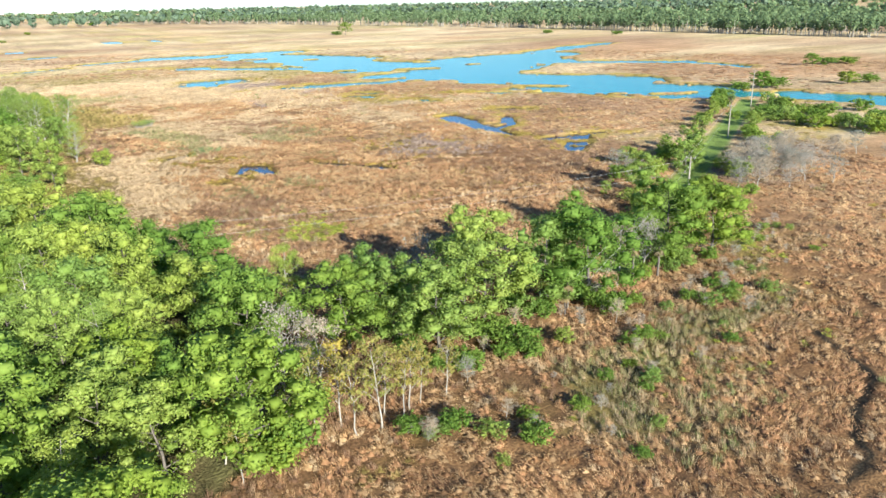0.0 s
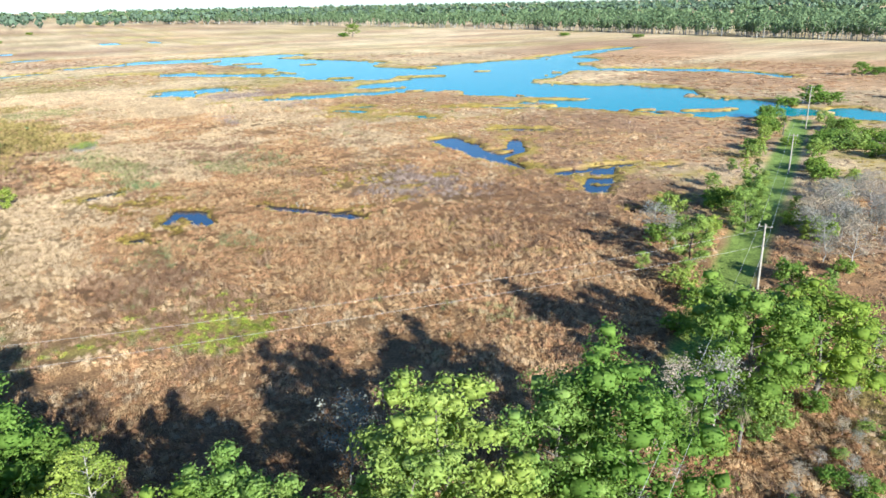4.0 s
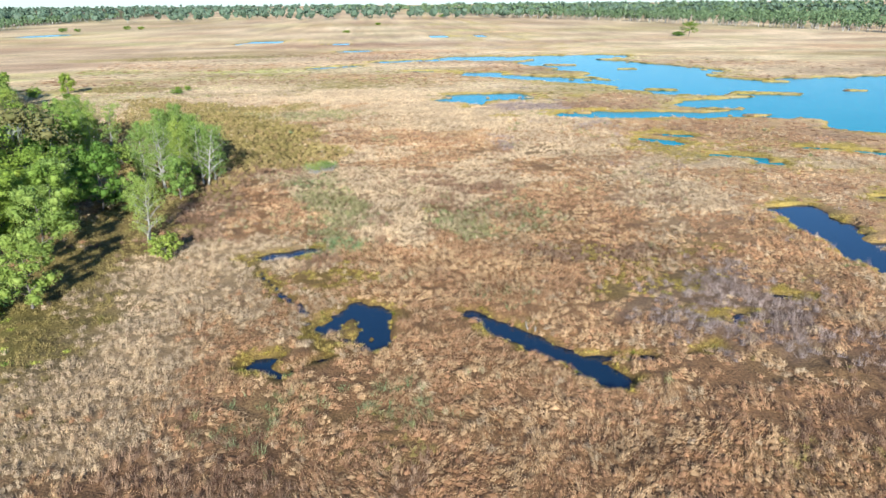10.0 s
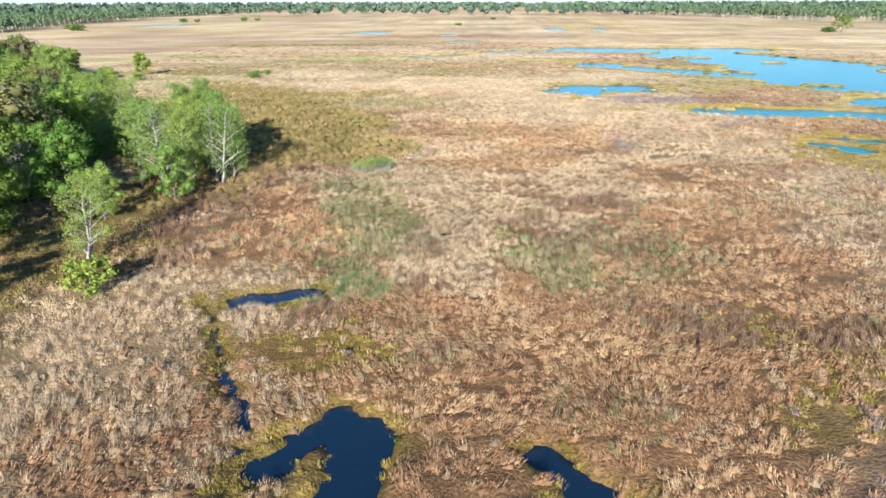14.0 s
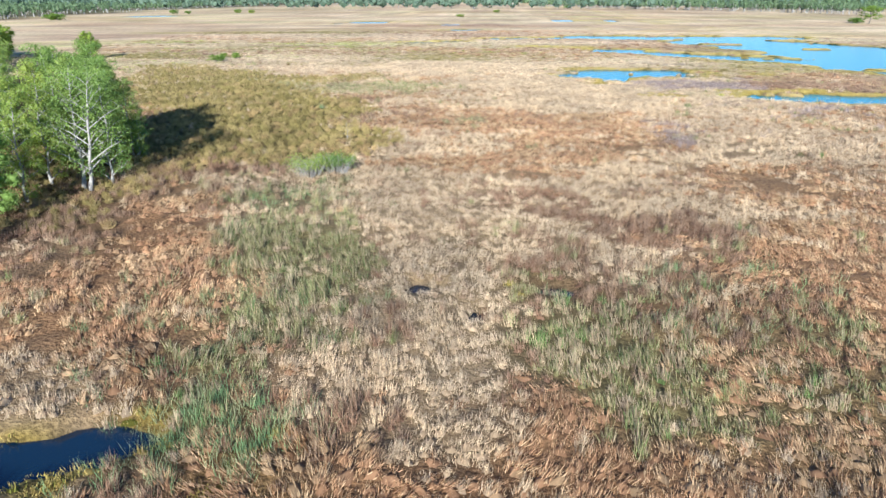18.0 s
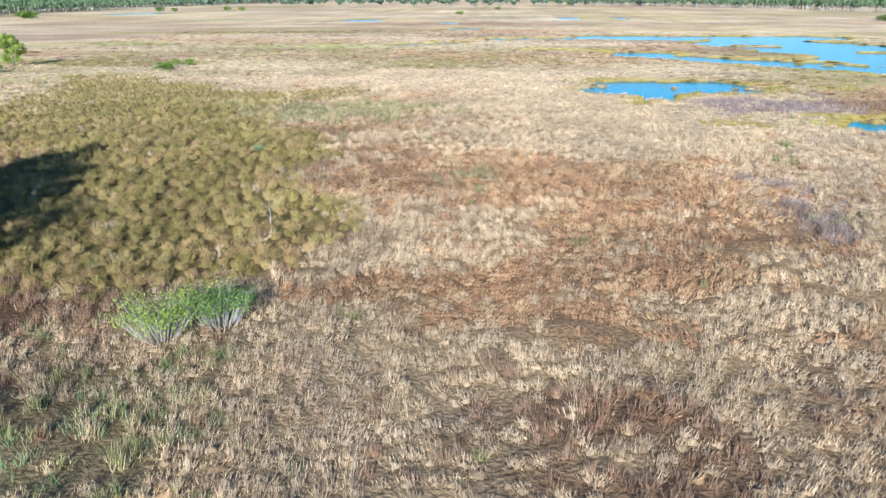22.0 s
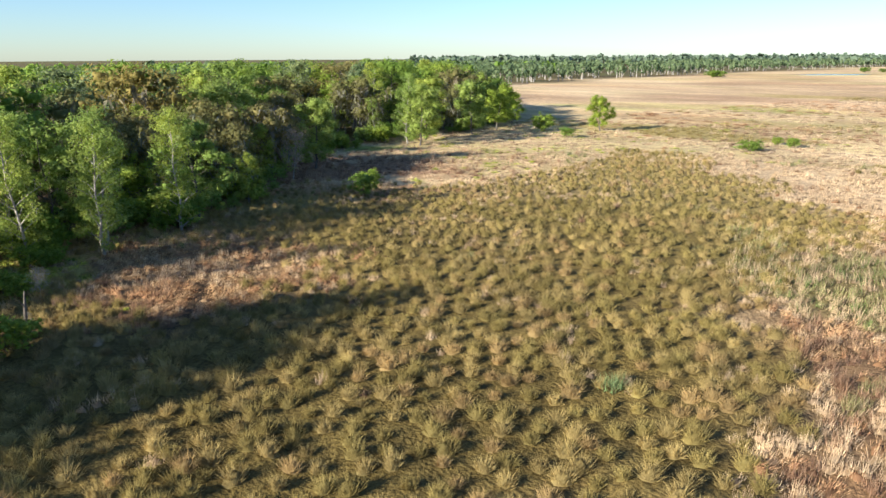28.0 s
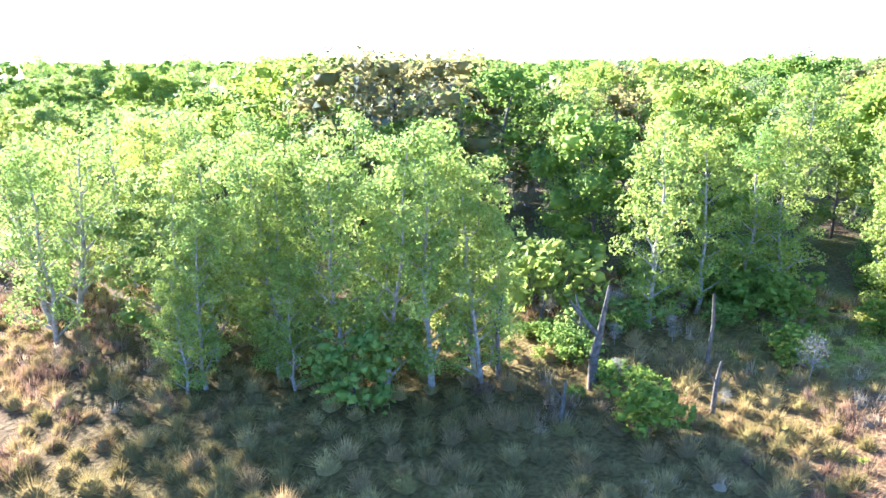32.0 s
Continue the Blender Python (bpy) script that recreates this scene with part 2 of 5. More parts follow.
LAKE_1 = [
    (66, 142, 69, 139, 2.2), (62.5, 134, 63.8, 127.5, 1.4), (68, 116, 73, 112, 2.2), (71, 109, 76, 107, 1.2), (90, 122, 106, 119.5, 1.5), (25, 216.5, 43, 216, 7.6), (27, 223, 42, 224, 7.0),
    (27.6, 201.5, 28.5, 210, 2.6), (17.5, 215, 25, 216, 2.6), (43, 217, 48.5, 215.5, 2.6), (34.5, 175.2, 38, 175.2, 1.1), (5, 373, 60, 386, 9), (50, 387, 125, 386, 17), (100, 350, 125, 300, 26),
    (20, 318, 52, 302, 4.5), (40, 297, 75, 270, 6.5), (74, 268, 102, 242, 9), (100, 300, 130, 242, 21),
]
LAKE_2 = [
    (112, 236, 200, 216, 25), (125, 180, 172, 200, 25), (100, 190, 130, 184, 11), (56, 177, 115, 168, 6.5), (132, 150, 160, 112, 21), (140, 100, 165, 75, 14), (128, 101, 142, 73, 11),
    (142, 69, 160, 57, 9), (115, 113, 128, 100, 8), (172, 40, 184, 8, 12), (186, 6, 260, -60, 12), (98, 118, 120, 97, 2.4), (170, 242, 235, 240, 19), (236, 262, 255, 268, 7),
    (250, 264, 320, 290, 9), (205, 190, 245, 152, 8), (245, 152, 243, 116, 5.5),
]
LAKE = LAKE_1 + LAKE_2
FAR_PONDS = [(-100, 575, -62, 605, 9), (-31, 342, -10, 352, 5), (-14, 462, -6, 466, 7), (-60, 560, -20, 548, 4), (-330, 760, -300, 770, 8), (60, 640, 100, 640, 6)]
# narrow muddy trails trodden through the growth
TRAILS = [(13.6, -63, 8.7, -71.5, 0.28), (8.7, -71.5, 3, -73.2, 0.4), (3, -73.2, -0.9, -75.3, 0.4), (-0.9, -75.3, -2.7, -77.4, 0.36), (-2.7, -77.4, -6.5, -78, 0.36), (-53.6, 146, -48.4, 143.8, 0.3), (-48.4, 143.8, -44.3, 141, 0.3)]
POOLS = [(-2.9, 83.6, -2.3, 83.3, 0.62), (5.2, 83.2, 6.1, 82.9, 0.5), (0.7, 80.0, 0.9, 78.9, 0.4)]    # with no sedge round them
# land inside the water
ISLANDS_1 = [
    (-8.5, 43.2, -8.2, 40.2, 1.0), (-6.4, 39.1, -6.1, 38.7, 0.45), (-7.2, 41.6, -7.0, 41.0, 0.5), (58, 195, 76, 195, 8.5), (66, 210, 84, 222, 9.0), (60, 228, 72, 236, 8.0), (56, 246, 62, 250, 5),
    (64, 28, 66, 26, 1.0), (70, 32.6, 72, 32, 0.7), (60, 23.4, 61.4, 22, 0.8), (65.5, 33.6, 67, 33, 0.6), (53.0, 62.6, 55.4, 62.2, 0.9), (59.5, 50.6, 61.5, 50.2, 0.5), (92, 128, 116, 107, 3.2),
    (122, 217, 139, 211, 3.0), (100, 214.5, 103, 214, 1.7), (163, 218, 167, 216, 2.2), (131, 83, 134, 82, 1.8),
]
ISLANDS_2 = [
    (141, 75, 150, 69, 2.4), (193, 174, 199, 171, 3.0), (96, 232, 104, 229, 2.0), (12, 354, 40, 350, 3.0), (28, 312, 52, 312, 3.4), (56, 318, 84, 296, 9.0), (150, 250, 156, 247, 2.2),
    (86, 340, 96, 338, 3.5), (201, 164, 207, 96, 9), (112, 312, 118, 310, 2),
]
ISLANDS = ISLANDS_1 + ISLANDS_2


def capsules(rows, x, y):
    """How far inside the nearest capsule, in metres (negative outside)."""
    best = np.full(np.shape(x), -1e9)
    for x1, y1, x2, y2, r in rows:
        dx, dy = x2 - x1, y2 - y1
        t = np.clip(((x - x1) * dx + (y - y1) * dy) / (dx * dx + dy * dy), 0, 1)
        best = np.maximum(best, r - np.hypot(x - x1 - t * dx, y - y1 - t * dy))
    return best


def wetness(x, y):
    n1, n2 = fractal(x, y, 4.5, 3), fractal(x, y, 4.5, 8)
    m1, m2 = fractal(x, y, 26, 4), fractal(x, y, 26, 9)
    q1, q2 = fractal(x, y, 11, 14), fractal(x, y, 11, 19)
    near = capsules(PONDS, x + 0.75 * n1, y + 0.75 * n2) - 0.15 - 0.6 * smooth(-0.15, 0.5, fractal(x, y, 2.4, 37))
    wide = capsules(LAKE + FAR_PONDS, x + 1.1 * n1 + 3 * m1 + 2.0 * q1, y + 1.1 * n2 + 3 * m2 + 2.0 * q2)
    dry = capsules(ISLANDS, x + 0.9 * n1, y + 0.9 * n2)
    small = fractal(x, y, 7.0, 31)
    wide = wide - np.where((wide > 0) & (wide < 9), 6.0 * smooth(0.55, 0.85, small), 0)
    near = np.maximum(near, capsules(POOLS, x + 0.5 * n1, y + 0.5 * n2))
    return np.minimum(np.maximum(near, wide), -dry)


# the middle line of the marsh: growth stands finest beside it and is gathered into larger clumps farther off
SPINE = [(-50, -99), (-26, -69), (-8, -35), (0, 0), (1, 60), (-2, 124), (-22, 147)]


def off_spine(x, y):
    best = np.full(np.shape(x), 1e9)
    for (x1, y1), (x2, y2) in zip(SPINE, SPINE[1:]):
        dx, dy = x2 - x1, y2 - y1
        t = np.clip(((x - x1) * dx + (y - y1) * dy) / (dx * dx + dy * dy), 0, 1)
        best = np.minimum(best, np.hypot(x - x1 - t * dx, y - y1 - t * dy))
    return best


# kinds of cover: dry colour of the standing growth
STRAW, RUST, BROWN, OLIVE, WEED, SEDGE, GREY, REED, LAWN = range(9)
COLOUR = np.array([
    (0.53, 0.41, 0.262), (0.432, 0.262, 0.146), (0.265, 0.165, 0.105), (0.275, 0.225, 0.082), (0.33, 0.38, 0.065),
    (0.37, 0.29, 0.070), (0.295, 0.225, 0.195), (0.265, 0.245, 0.115), (0.16, 0.23, 0.06)])
# patches: x, y, half width, half depth, turn, kind, strength
PATCHES_1 = [
    (-6, -66, 14, 6, 15, REED, 0.9), (14, -66, 24, 9, 35, RUST, 1.8), (-14, -62, 10, 4, 40, REED, 1.7), (-15, -62, 8, 3, 40, WEED, 0.9), (0, -60, 130, 60, 0, RUST, 1.0), (-26, -60, 9, 4, 25, OLIVE, 0.8), (8, -58, 18, 6, 15, WEED, 0.6),
    (-3, -57, 7, 3, 40, WEED, 1.0), (-2, -56, 10, 5, 40, REED, 1.7), (50, -56, 32, 13, 20, RUST, 1.8), (12, -51, 11, 4, 25, REED, 1.7), (10, -51, 8, 3, 25, OLIVE, 1.4), (26, -50, 10, 5, 20, OLIVE, 0.8),
]
PATCHES_2 = [
    (62, -48, 14, 6, 30, WEED, 0.9), (28, -46, 11, 4, 28, REED, 1.5), (40, -46, 8, 8, 0, WEED, 0.8), (30, -45, 8, 3, 28, OLIVE, 1.5), (38, -42, 8, 4, 25, WEED, 1.2), (-60, -40, 60, 30, 0, BROWN, 1.0), (120, -34, 44, 26, 0, RUST, 1.4),
    (60, -30, 60, 16, 0, RUST, 0.7), (170, -22, 40, 8, 12, LAWN, 1.8), (70, -18, 16, 8, 32, GREY, 1.3), (100, -14, 16, 7, 32, BROWN, 1.0), (-17.5, 1, 9, 8.5, 10, WEED, 0.9), (27, 2, 7, 3, -40, OLIVE, 1.3),
]
PATCHES_3 = [
    (-18, 2, 10, 8, 10, BROWN, 0.4), (-18, 3, 11, 10, 10, REED, 0.4), (34, 4, 22, 24, 20, BROWN, 0.8), (12, 4, 5, 3, 0, OLIVE, 1.0), (32, 6, 24, 26, 20, RUST, 1.0), (8, 8, 14, 8, 10, RUST, 0.8), (-12, 12, 20, 12, 10, BROWN, 0.8),
    (20, 13, 6, 3, 40, OLIVE, 1.4), (38, 16, 22, 18, 10, BROWN, 0.8), (-20, 18, 9, 10, 0, BROWN, 0.9), (-50, 20, 14, 40, 0, WEED, 0.6), (-4, 21, 6, 4, 30, OLIVE, 1.0), (-15, 22, 24, 26, 0, RUST, 0.6),
]
PATCHES_4 = [
    (54, 24, 22, 26, 10, BROWN, 0.9), (-14, 24, 7, 5, 0, REED, 0.7), (2, 24, 6, 4, 0, REED, 0.8), (30, 26, 7, 4, 30, OLIVE, 1.2), (54, 30, 20, 22, 0, RUST, 0.6), (20, 32, 48, 38, 0, RUST, 1.05), (40, 36, 14, 16, -20, GREY, 1.0),
    (27, 37, 12, 12, 0, GREY, 1.8), (-10.5, 38.5, 2.5, 2.0, 0, STRAW, 2.0), (-14, 39, 9, 6, 0, STRAW, 1.0), (52, 40, 12, 14, 0, SEDGE, 0.6), (24, 40, 10, 6, -20, SEDGE, 0.8), (-20, 44, 8, 14, 0, RUST, 0.5),
]
PATCHES_5 = [
    (25, 46, 11, 7, -20, SEDGE, 1.4), (-10.5, 47.6, 2.4, 1.6, 0, STRAW, 1.6), (-27, 48, 13, 16, 0, STRAW, 1.3), (31, 50, 10, 7, -20, GREY, 0.9), (4, 53, 9, 5, 0, RUST, 1.1), (-8, 55, 6, 14, 5, SEDGE, 0.9), (25, 55, 9, 6, 0, SEDGE, 0.7),
    (27, 57, 10, 7, 0, BROWN, 0.7), (22, 58, 9, 7, 0, BROWN, 1.3), (36, 60, 6, 5, 0, SEDGE, 0.7), (110, 60, 50, 40, 20, RUST, 0.8), (60, 62, 22, 24, 0, RUST, 1.0), (20, 62, 7, 4, 0, SEDGE, 0.6),
]
PATCHES_6 = [
    (-28, 50, 14, 18, 0, STRAW, 1.0), (-43, 66, 11, 46, 4, OLIVE, 2.0), (17, 67, 10, 6, 10, RUST, 0.8), (-24, 68, 7, 9, 0, STRAW, 1.0), (-12, 68, 3.5, 3, 0, REED, 1.6), (16, 70, 8, 5, 10, REED, 0.7), (100, 70, 40, 30, 20, BROWN, 0.8),
    (-32, 30, 13, 17, 0, STRAW, 1.4), (13, 78, 9, 16, 12, REED, 0.8), (-14, 79, 5, 9, 0, REED, 0.9), (-40, 82, 8, 26, 4, BROWN, 0.8), (0, 84, 6, 11, 0, STRAW, 1.3), (24, 84, 14, 18, 0, RUST, 0.8),
]
PATCHES_7 = [
    (-22, 88, 6, 14, 10, RUST, 0.9), (-13, 92, 6, 18, -8, REED, 1.0), (70, 96, 25, 12, 0, RUST, 0.8), (-33, 100, 6, 9, 0, BROWN, 1.0), (8.5, 100.5, 8, 3, -25, BROWN, 2.0), (-34, 104, 6, 12, 0, OLIVE, 1.2), (30, 110, 30, 10, 25, RUST, 0.5),
    (-29, 110, 8, 9, 0, BROWN, 1.5), (5, 111, 6, 3, 0, RUST, 1.0), (-4, 117, 7, 4, 0, RUST, 1.3), (4, 118, 13, 10, 0, RUST, 0.7), (262, 118, 80, 60, 0, RUST, 1.0), (-34, 120, 14, 12, 0, OLIVE, 1.4),
]
PATCHES_8 = [
    (-90, 120, 30, 40, 0, OLIVE, 0.9), (-52, 127, 12, 12, 0, OLIVE, 1.2), (70, 128, 22, 16, 0, SEDGE, 0.8), (-6, 128, 9, 9, 0, STRAW, 0.6), (-62, 128, 12, 8, 30, WEED, 0.6), (240, 130, 50, 40, 0, BROWN, 0.8), (12, 134, 12, 8, 0, RUST, 0.6),
    (-60, 134, 10, 6, 30, WEED, 0.5), (20, 137, 6, 4, 0, GREY, 0.6), (-52, 138, 6, 8, 35, BROWN, 0.8), (-30, 140, 18, 28, 0, OLIVE, 2.0), (-4, 140, 8, 14, 0, RUST, 0.25), (80, 140, 28, 12, -30, BROWN, 0.8),
]
PATCHES_9 = [
    (90, 140, 40, 30, -30, RUST, 0.9), (-7, 145, 7, 18, 0, BROWN, 0.12), (-57, 146, 5, 13, 35, STRAW, 1.0), (-57, 146, 6, 14, 35, RUST, 1.4), (20, 148, 7, 4, 0, RUST, 1.0), (-22, 150, 10, 22, 5, OLIVE, 1.2), (-72, 163, 13, 11, 45, OLIVE, 1.6),
    # the brown patch at (-98, 178) also stands in for tree shade
    (-14, 168, 9, 9, 0, BROWN, 0.2), (-52, 170, 22, 24, 30, OLIVE, 1.5), (-14, 174, 13, 13, 0, BROWN, 0.3), (-14, 176, 14, 12, 0, RUST, 0.25), (-98, 178, 16, 10, 45, BROWN, 1.4), (-74, 178, 18, 10, 45, RUST, 1.3),
]
PATCHES_10 = [
    (14, 182, 20, 32, 10, STRAW, 2.2), (-100, 182, 20, 6, 50, BROWN, 1.1), (-76, 186, 22, 14, 45, STRAW, 0.4), (-30, 188, 26, 10, -8, REED, 1.5), (-118, 190, 12, 4, 60, LAWN, 2.2), (62, 192, 18, 8, 0, BROWN, 1.1), (46, 193, 12, 7, 10, GREY, 1.8),
    (-40, 204, 24, 8, 20, OLIVE, 1.0), (80, 205, 16, 18, 0, BROWN, 0.8), (76, 208, 14, 12, 0, RUST, 0.8), (-30, 232, 60, 14, 10, STRAW, 1.0), (-44, 240, 20, 6, 5, OLIVE, 1.2), (300, 260, 120, 60, 20, RUST, 0.8),
]
PATCHES_12 = [
    (4, 106, 24, 11, 0, STRAW, 0.9),
    (3, 147, 15, 18, 0, RUST, 0.8), (0, 150, 13, 14, 0, BROWN, 0.5),
    (-62, 200, 22, 24, 30, OLIVE, 1.7), (-44, 184, 16, 14, 0, OLIVE, 1.3), (-74, 222, 16, 13, 0, OLIVE, 1.5),
    (-22, 82, 9, 17, 0, RUST, 0.9), (0, 63, 14, 6, 0, RUST, 1.2), (-6, 82, 14, 13, 0, STRAW, 0.8), (14, 74, 12, 12, 0, REED, 0.9), (19, 80, 13, 16, 0, RUST, 0.9), (-11, 84, 6, 14, 0, REED, 0.8), (12, 84, 8, 6, 0, BROWN, 0.9), (-14, 72, 8, 6, 0, RUST, 0.8),
]
PATCHES_11 = [
    (-110, 262, 40, 9, 8, OLIVE, 1.5), (330, 300, 100, 90, 0, BROWN, 0.9), (-10, 300, 30, 12, 0, RUST, 0.5), (-150, 330, 60, 20, 20, WEED, 0.5), (-60, 330, 40, 10, 10, WEED, 0.4), (-120, 420, 90, 16, 5, OLIVE, 1.4), (40, 450, 90, 18, 0, RUST, 0.9),
    (-40, 520, 120, 22, 5, BROWN, 0.9),
]
PATCHES = PATCHES_1 + PATCHES_2 + PATCHES_3 + PATCHES_4 + PATCHES_5 + PATCHES_6 + PATCHES_7 + PATCHES_8 + PATCHES_9 + PATCHES_10 + PATCHES_11 + PATCHES_12
TRACK = (-30, -63.5, 150, 44.5)   # the causeway's two-wheel track


def track_distance(x, y):
    x1, y1, x2, y2 = TRACK
    d = np.hypot(x2 - x1, y2 - y1)
    along = ((x - x1) * (x2 - x1) + (y - y1) * (y2 - y1)) / d
    side = ((x - x1) * (y2 - y1) - (y - y1) * (x2 - x1)) / d
    return along, side, d


def wood_edge(y):
    """How far east the wood reaches at each latitude."""
    return np.interp(y, [-75, -58, -50, -30, -8, 6, 24, 45, 62, 80, 98, 118, 128, 138, 150, 165, 182, 200, 225, 245, 262, 330, 480, 760, 1200],
                     [-52, -44, -30, -30, -35, -44, -50, -47, -52, -52, -52, -60, -68, -72, -78, -92, -122, -124, -130, -138, -150, -300, -350, -415, -470])


def cover(x, y):
    """Weights of the kinds of cover at places."""
    w = np.zeros((len(x), 9))
    w[:, STRAW] = 0.60 + 0.2 * smooth(90, 160, y) + 0.35 * fractal(x, y, 60, 41)
    far = smooth(150, 240, y + 0.4 * np.abs(x))
    w[:, BROWN] = 0.30 + (0.40 + 0.7 * far) * fractal(x * 0.5, y, 42, 43)
    w[:, OLIVE] = far * (0.05 + 1.2 * fractal(x * 0.4, y, 38, 44))
    w[:, RUST] = 0.20 + (0.40 + 0.5 * far) * fractal(x * 0.6, y, 36, 46)
    w[:, WEED] = far * (-0.12 + 0.6 * fractal(x * 0.4, y, 45, 48))
    w[:, REED] = 0.1 + 0.45 * fractal(x, y, 12, 49)
    wx, wy = x + 7 * fractal(x, y, 16, 21) + 2.2 * fractal(x, y, 3, 27), y + 7 * fractal(x, y, 16, 22) + 2.2 * fractal(x, y, 3, 28)
    for px, py, rx, ry, turn, kind, strength in PATCHES:
        c, s = math.cos(radians(turn)), math.sin(radians(turn))
        u, v = (wx - px) * c + (wy - py) * s, -(wx - px) * s + (wy - py) * c
        w[:, kind] += strength * 1.6 * (1 - smooth(0.55, 1.15, np.hypot(u / rx, v / ry)))
    w[:, SEDGE] += smooth(42, 62, x) * (1 - smooth(150, 180, x)) * np.clip(0.15 + 1.1 * fractal(x, y, 9, 52), 0, 2)
    w[:, GREY] += smooth(30, 50, x) * (1 - smooth(110, 150, x)) * np.clip(-0.1 + 1.0 * fractal(x, y, 11, 53), 0, 2)
    fleck = fractal(x, y, 2.2, 51)
    w[:, REED] += 0.35 * smooth(0.35, 0.8, fleck) * (y < 130)
    w = np.clip(w, 0, None) ** 1.7
    wet = wetness(x, y)
    broad = smooth(40, 70, x) + smooth(150, 180, y) * (x > -30)
    rim = smooth(-2.2 - 3.2 * np.clip(broad, 0, 1), -0.2, wet + (1.3 + 1.5 * np.clip(broad, 0, 1)) * fractal(x, y, 2.5 + 2.5 * (broad > 0.5), 33) - 0.3)
    rim *= 1 - smooth(-3, -1, capsules(POOLS, x, y))
    w /= w.sum(1)[:, None]
    w *= (1 - 0.85 * rim)[:, None]
    w[:, SEDGE] += 0.85 * rim
    along, side, d = track_distance(x, y)
    lane = (1 - smooth(2.0, 3.4, np.abs(side + 0.3 * fractal(x, y, 5, 61)))) * (along > 45) * (along < d)
    w *= (1 - lane)[:, None]
    w[:, LAWN] += lane
    return w, wet


def land_height(x, y, w, wet):
    rough = 0.22 * (1.4 * w[:, RUST] + 0.8 * w[:, STRAW] + 0.7 * w[:, BROWN] + w[:, OLIVE] + 0.6 * w[:, REED])
    ridge = np.abs(fractal(x * 0.55 + 2.0 * fractal(x, y, 6, 71), y + 1.5 * fractal(x, y, 6, 72), 1.9, 73, 2))
    rough = rough * (1 - smooth(45, 85, np.abs(x))) * (1 - smooth(175, 230, y))
    z = 0.12 + rough * (ridge * 1.1) + 0.12 * (fractal(x, y, 9, 75) + 1) * (1 - w[:, LAWN])
    bank = smooth(-0.9, 0.6, wet)
    z = np.maximum(z, 0.02) * (1 - bank) - 0.75 * bank
    along, side, d = track_distance(x, y)
    rut = np.exp(-((np.abs(side) - 0.85) / 0.25) ** 2) * (along > 45) * (along < d)
    return z - 0.10 * rut


def spread(lo, hi, fine, grow_lo, grow_hi, far_lo, far_hi):
    out = list(np.arange(lo, hi + 0.01, fine))
    for sign, grow, far in ((-1, grow_lo, far_lo), (1, grow_hi, far_hi)):
        step, at = fine, out[0] if sign < 0 else out[-1]
        while abs(at) < far:
            step *= grow if step < 5 else 1.16
            at += sign * step
            out.insert(0, at) if sign < 0 else out.append(at)
    return np.array(out)


gx = np.concatenate([spread(-42, 42, 0.6, 1.05, 1.03, 4600, 60)[:-1], spread(62, 260, 1.5, 1.0, 1.1, 0, 4600)])
gy = np.concatenate([spread(-78, 168, 0.62, 1.07, 1.03, 4600, 190)[:-1], spread(192, 400, 1.5, 1.0, 1.06, 0, 4600)])
mx, my = [a.ravel() for a in np.meshgrid(gx, gy)]
w_land, wet_land = cover(mx, my)
z_land = land_height(mx, my, w_land, wet_land)
tint_land = w_land @ COLOUR
standing_far = 1 - smooth(60, 140, off_spine(mx, my))
# brighter northward: sun on upright far stems, put into the flat ground's colour
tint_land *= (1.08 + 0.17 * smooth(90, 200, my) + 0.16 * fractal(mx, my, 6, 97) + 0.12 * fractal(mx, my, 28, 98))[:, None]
tint_land *= (1 + (1 - standing_far) * (0.16 * fractal(mx * 0.35, my, 5, 55) + 0.12 * fractal(mx * 0.3, my, 15, 57)))[:, None]
tint_land *= (1 - 0.10 * smooth(0, 1, w_land[:, OLIVE] + w_land[:, RUST]))[:, None]
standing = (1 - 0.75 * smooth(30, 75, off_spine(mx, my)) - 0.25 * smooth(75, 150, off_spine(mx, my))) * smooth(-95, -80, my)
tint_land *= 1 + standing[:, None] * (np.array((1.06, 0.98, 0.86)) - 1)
tint_land *= (1 - 0.52 * standing * (1 - w_land[:, LAWN] - w_land[:, WEED]))[:, None]    # litter and stems, with the shade between the clumps put into the colour
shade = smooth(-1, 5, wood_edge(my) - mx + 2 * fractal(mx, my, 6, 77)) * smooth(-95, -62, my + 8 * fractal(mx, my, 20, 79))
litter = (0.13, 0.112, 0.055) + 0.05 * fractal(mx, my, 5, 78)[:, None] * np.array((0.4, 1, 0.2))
tint_land = tint_land * (1 - shade[:, None]) + litter * shade[:, None]     # wood's floor: leaf litter and green undergrowth, the trees' shade put into its colour
mud = np.maximum(smooth(-0.5, 0.4, wet_land), smooth(-0.35, 0.1, capsules(TRAILS, mx + 0.4 * fractal(mx, my, 2.5, 35), my)))[:, None]
tint_land = tint_land * (1 - mud) + np.array((0.035, 0.030, 0.022)) * mud
k = np.arange(len(gx) * len(gy)).reshape(len(gy), len(gx))
quads = np.stack([k[:-1, :-1], k[:-1, 1:], k[1:, 1:], k[1:, :-1]], -1).reshape(-1, 4)
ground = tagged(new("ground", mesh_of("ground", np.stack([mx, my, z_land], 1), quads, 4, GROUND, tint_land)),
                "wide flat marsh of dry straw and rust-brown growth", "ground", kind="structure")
ground.data.polygons.foreach_set("use_smooth", np.ones(len(quads), bool))


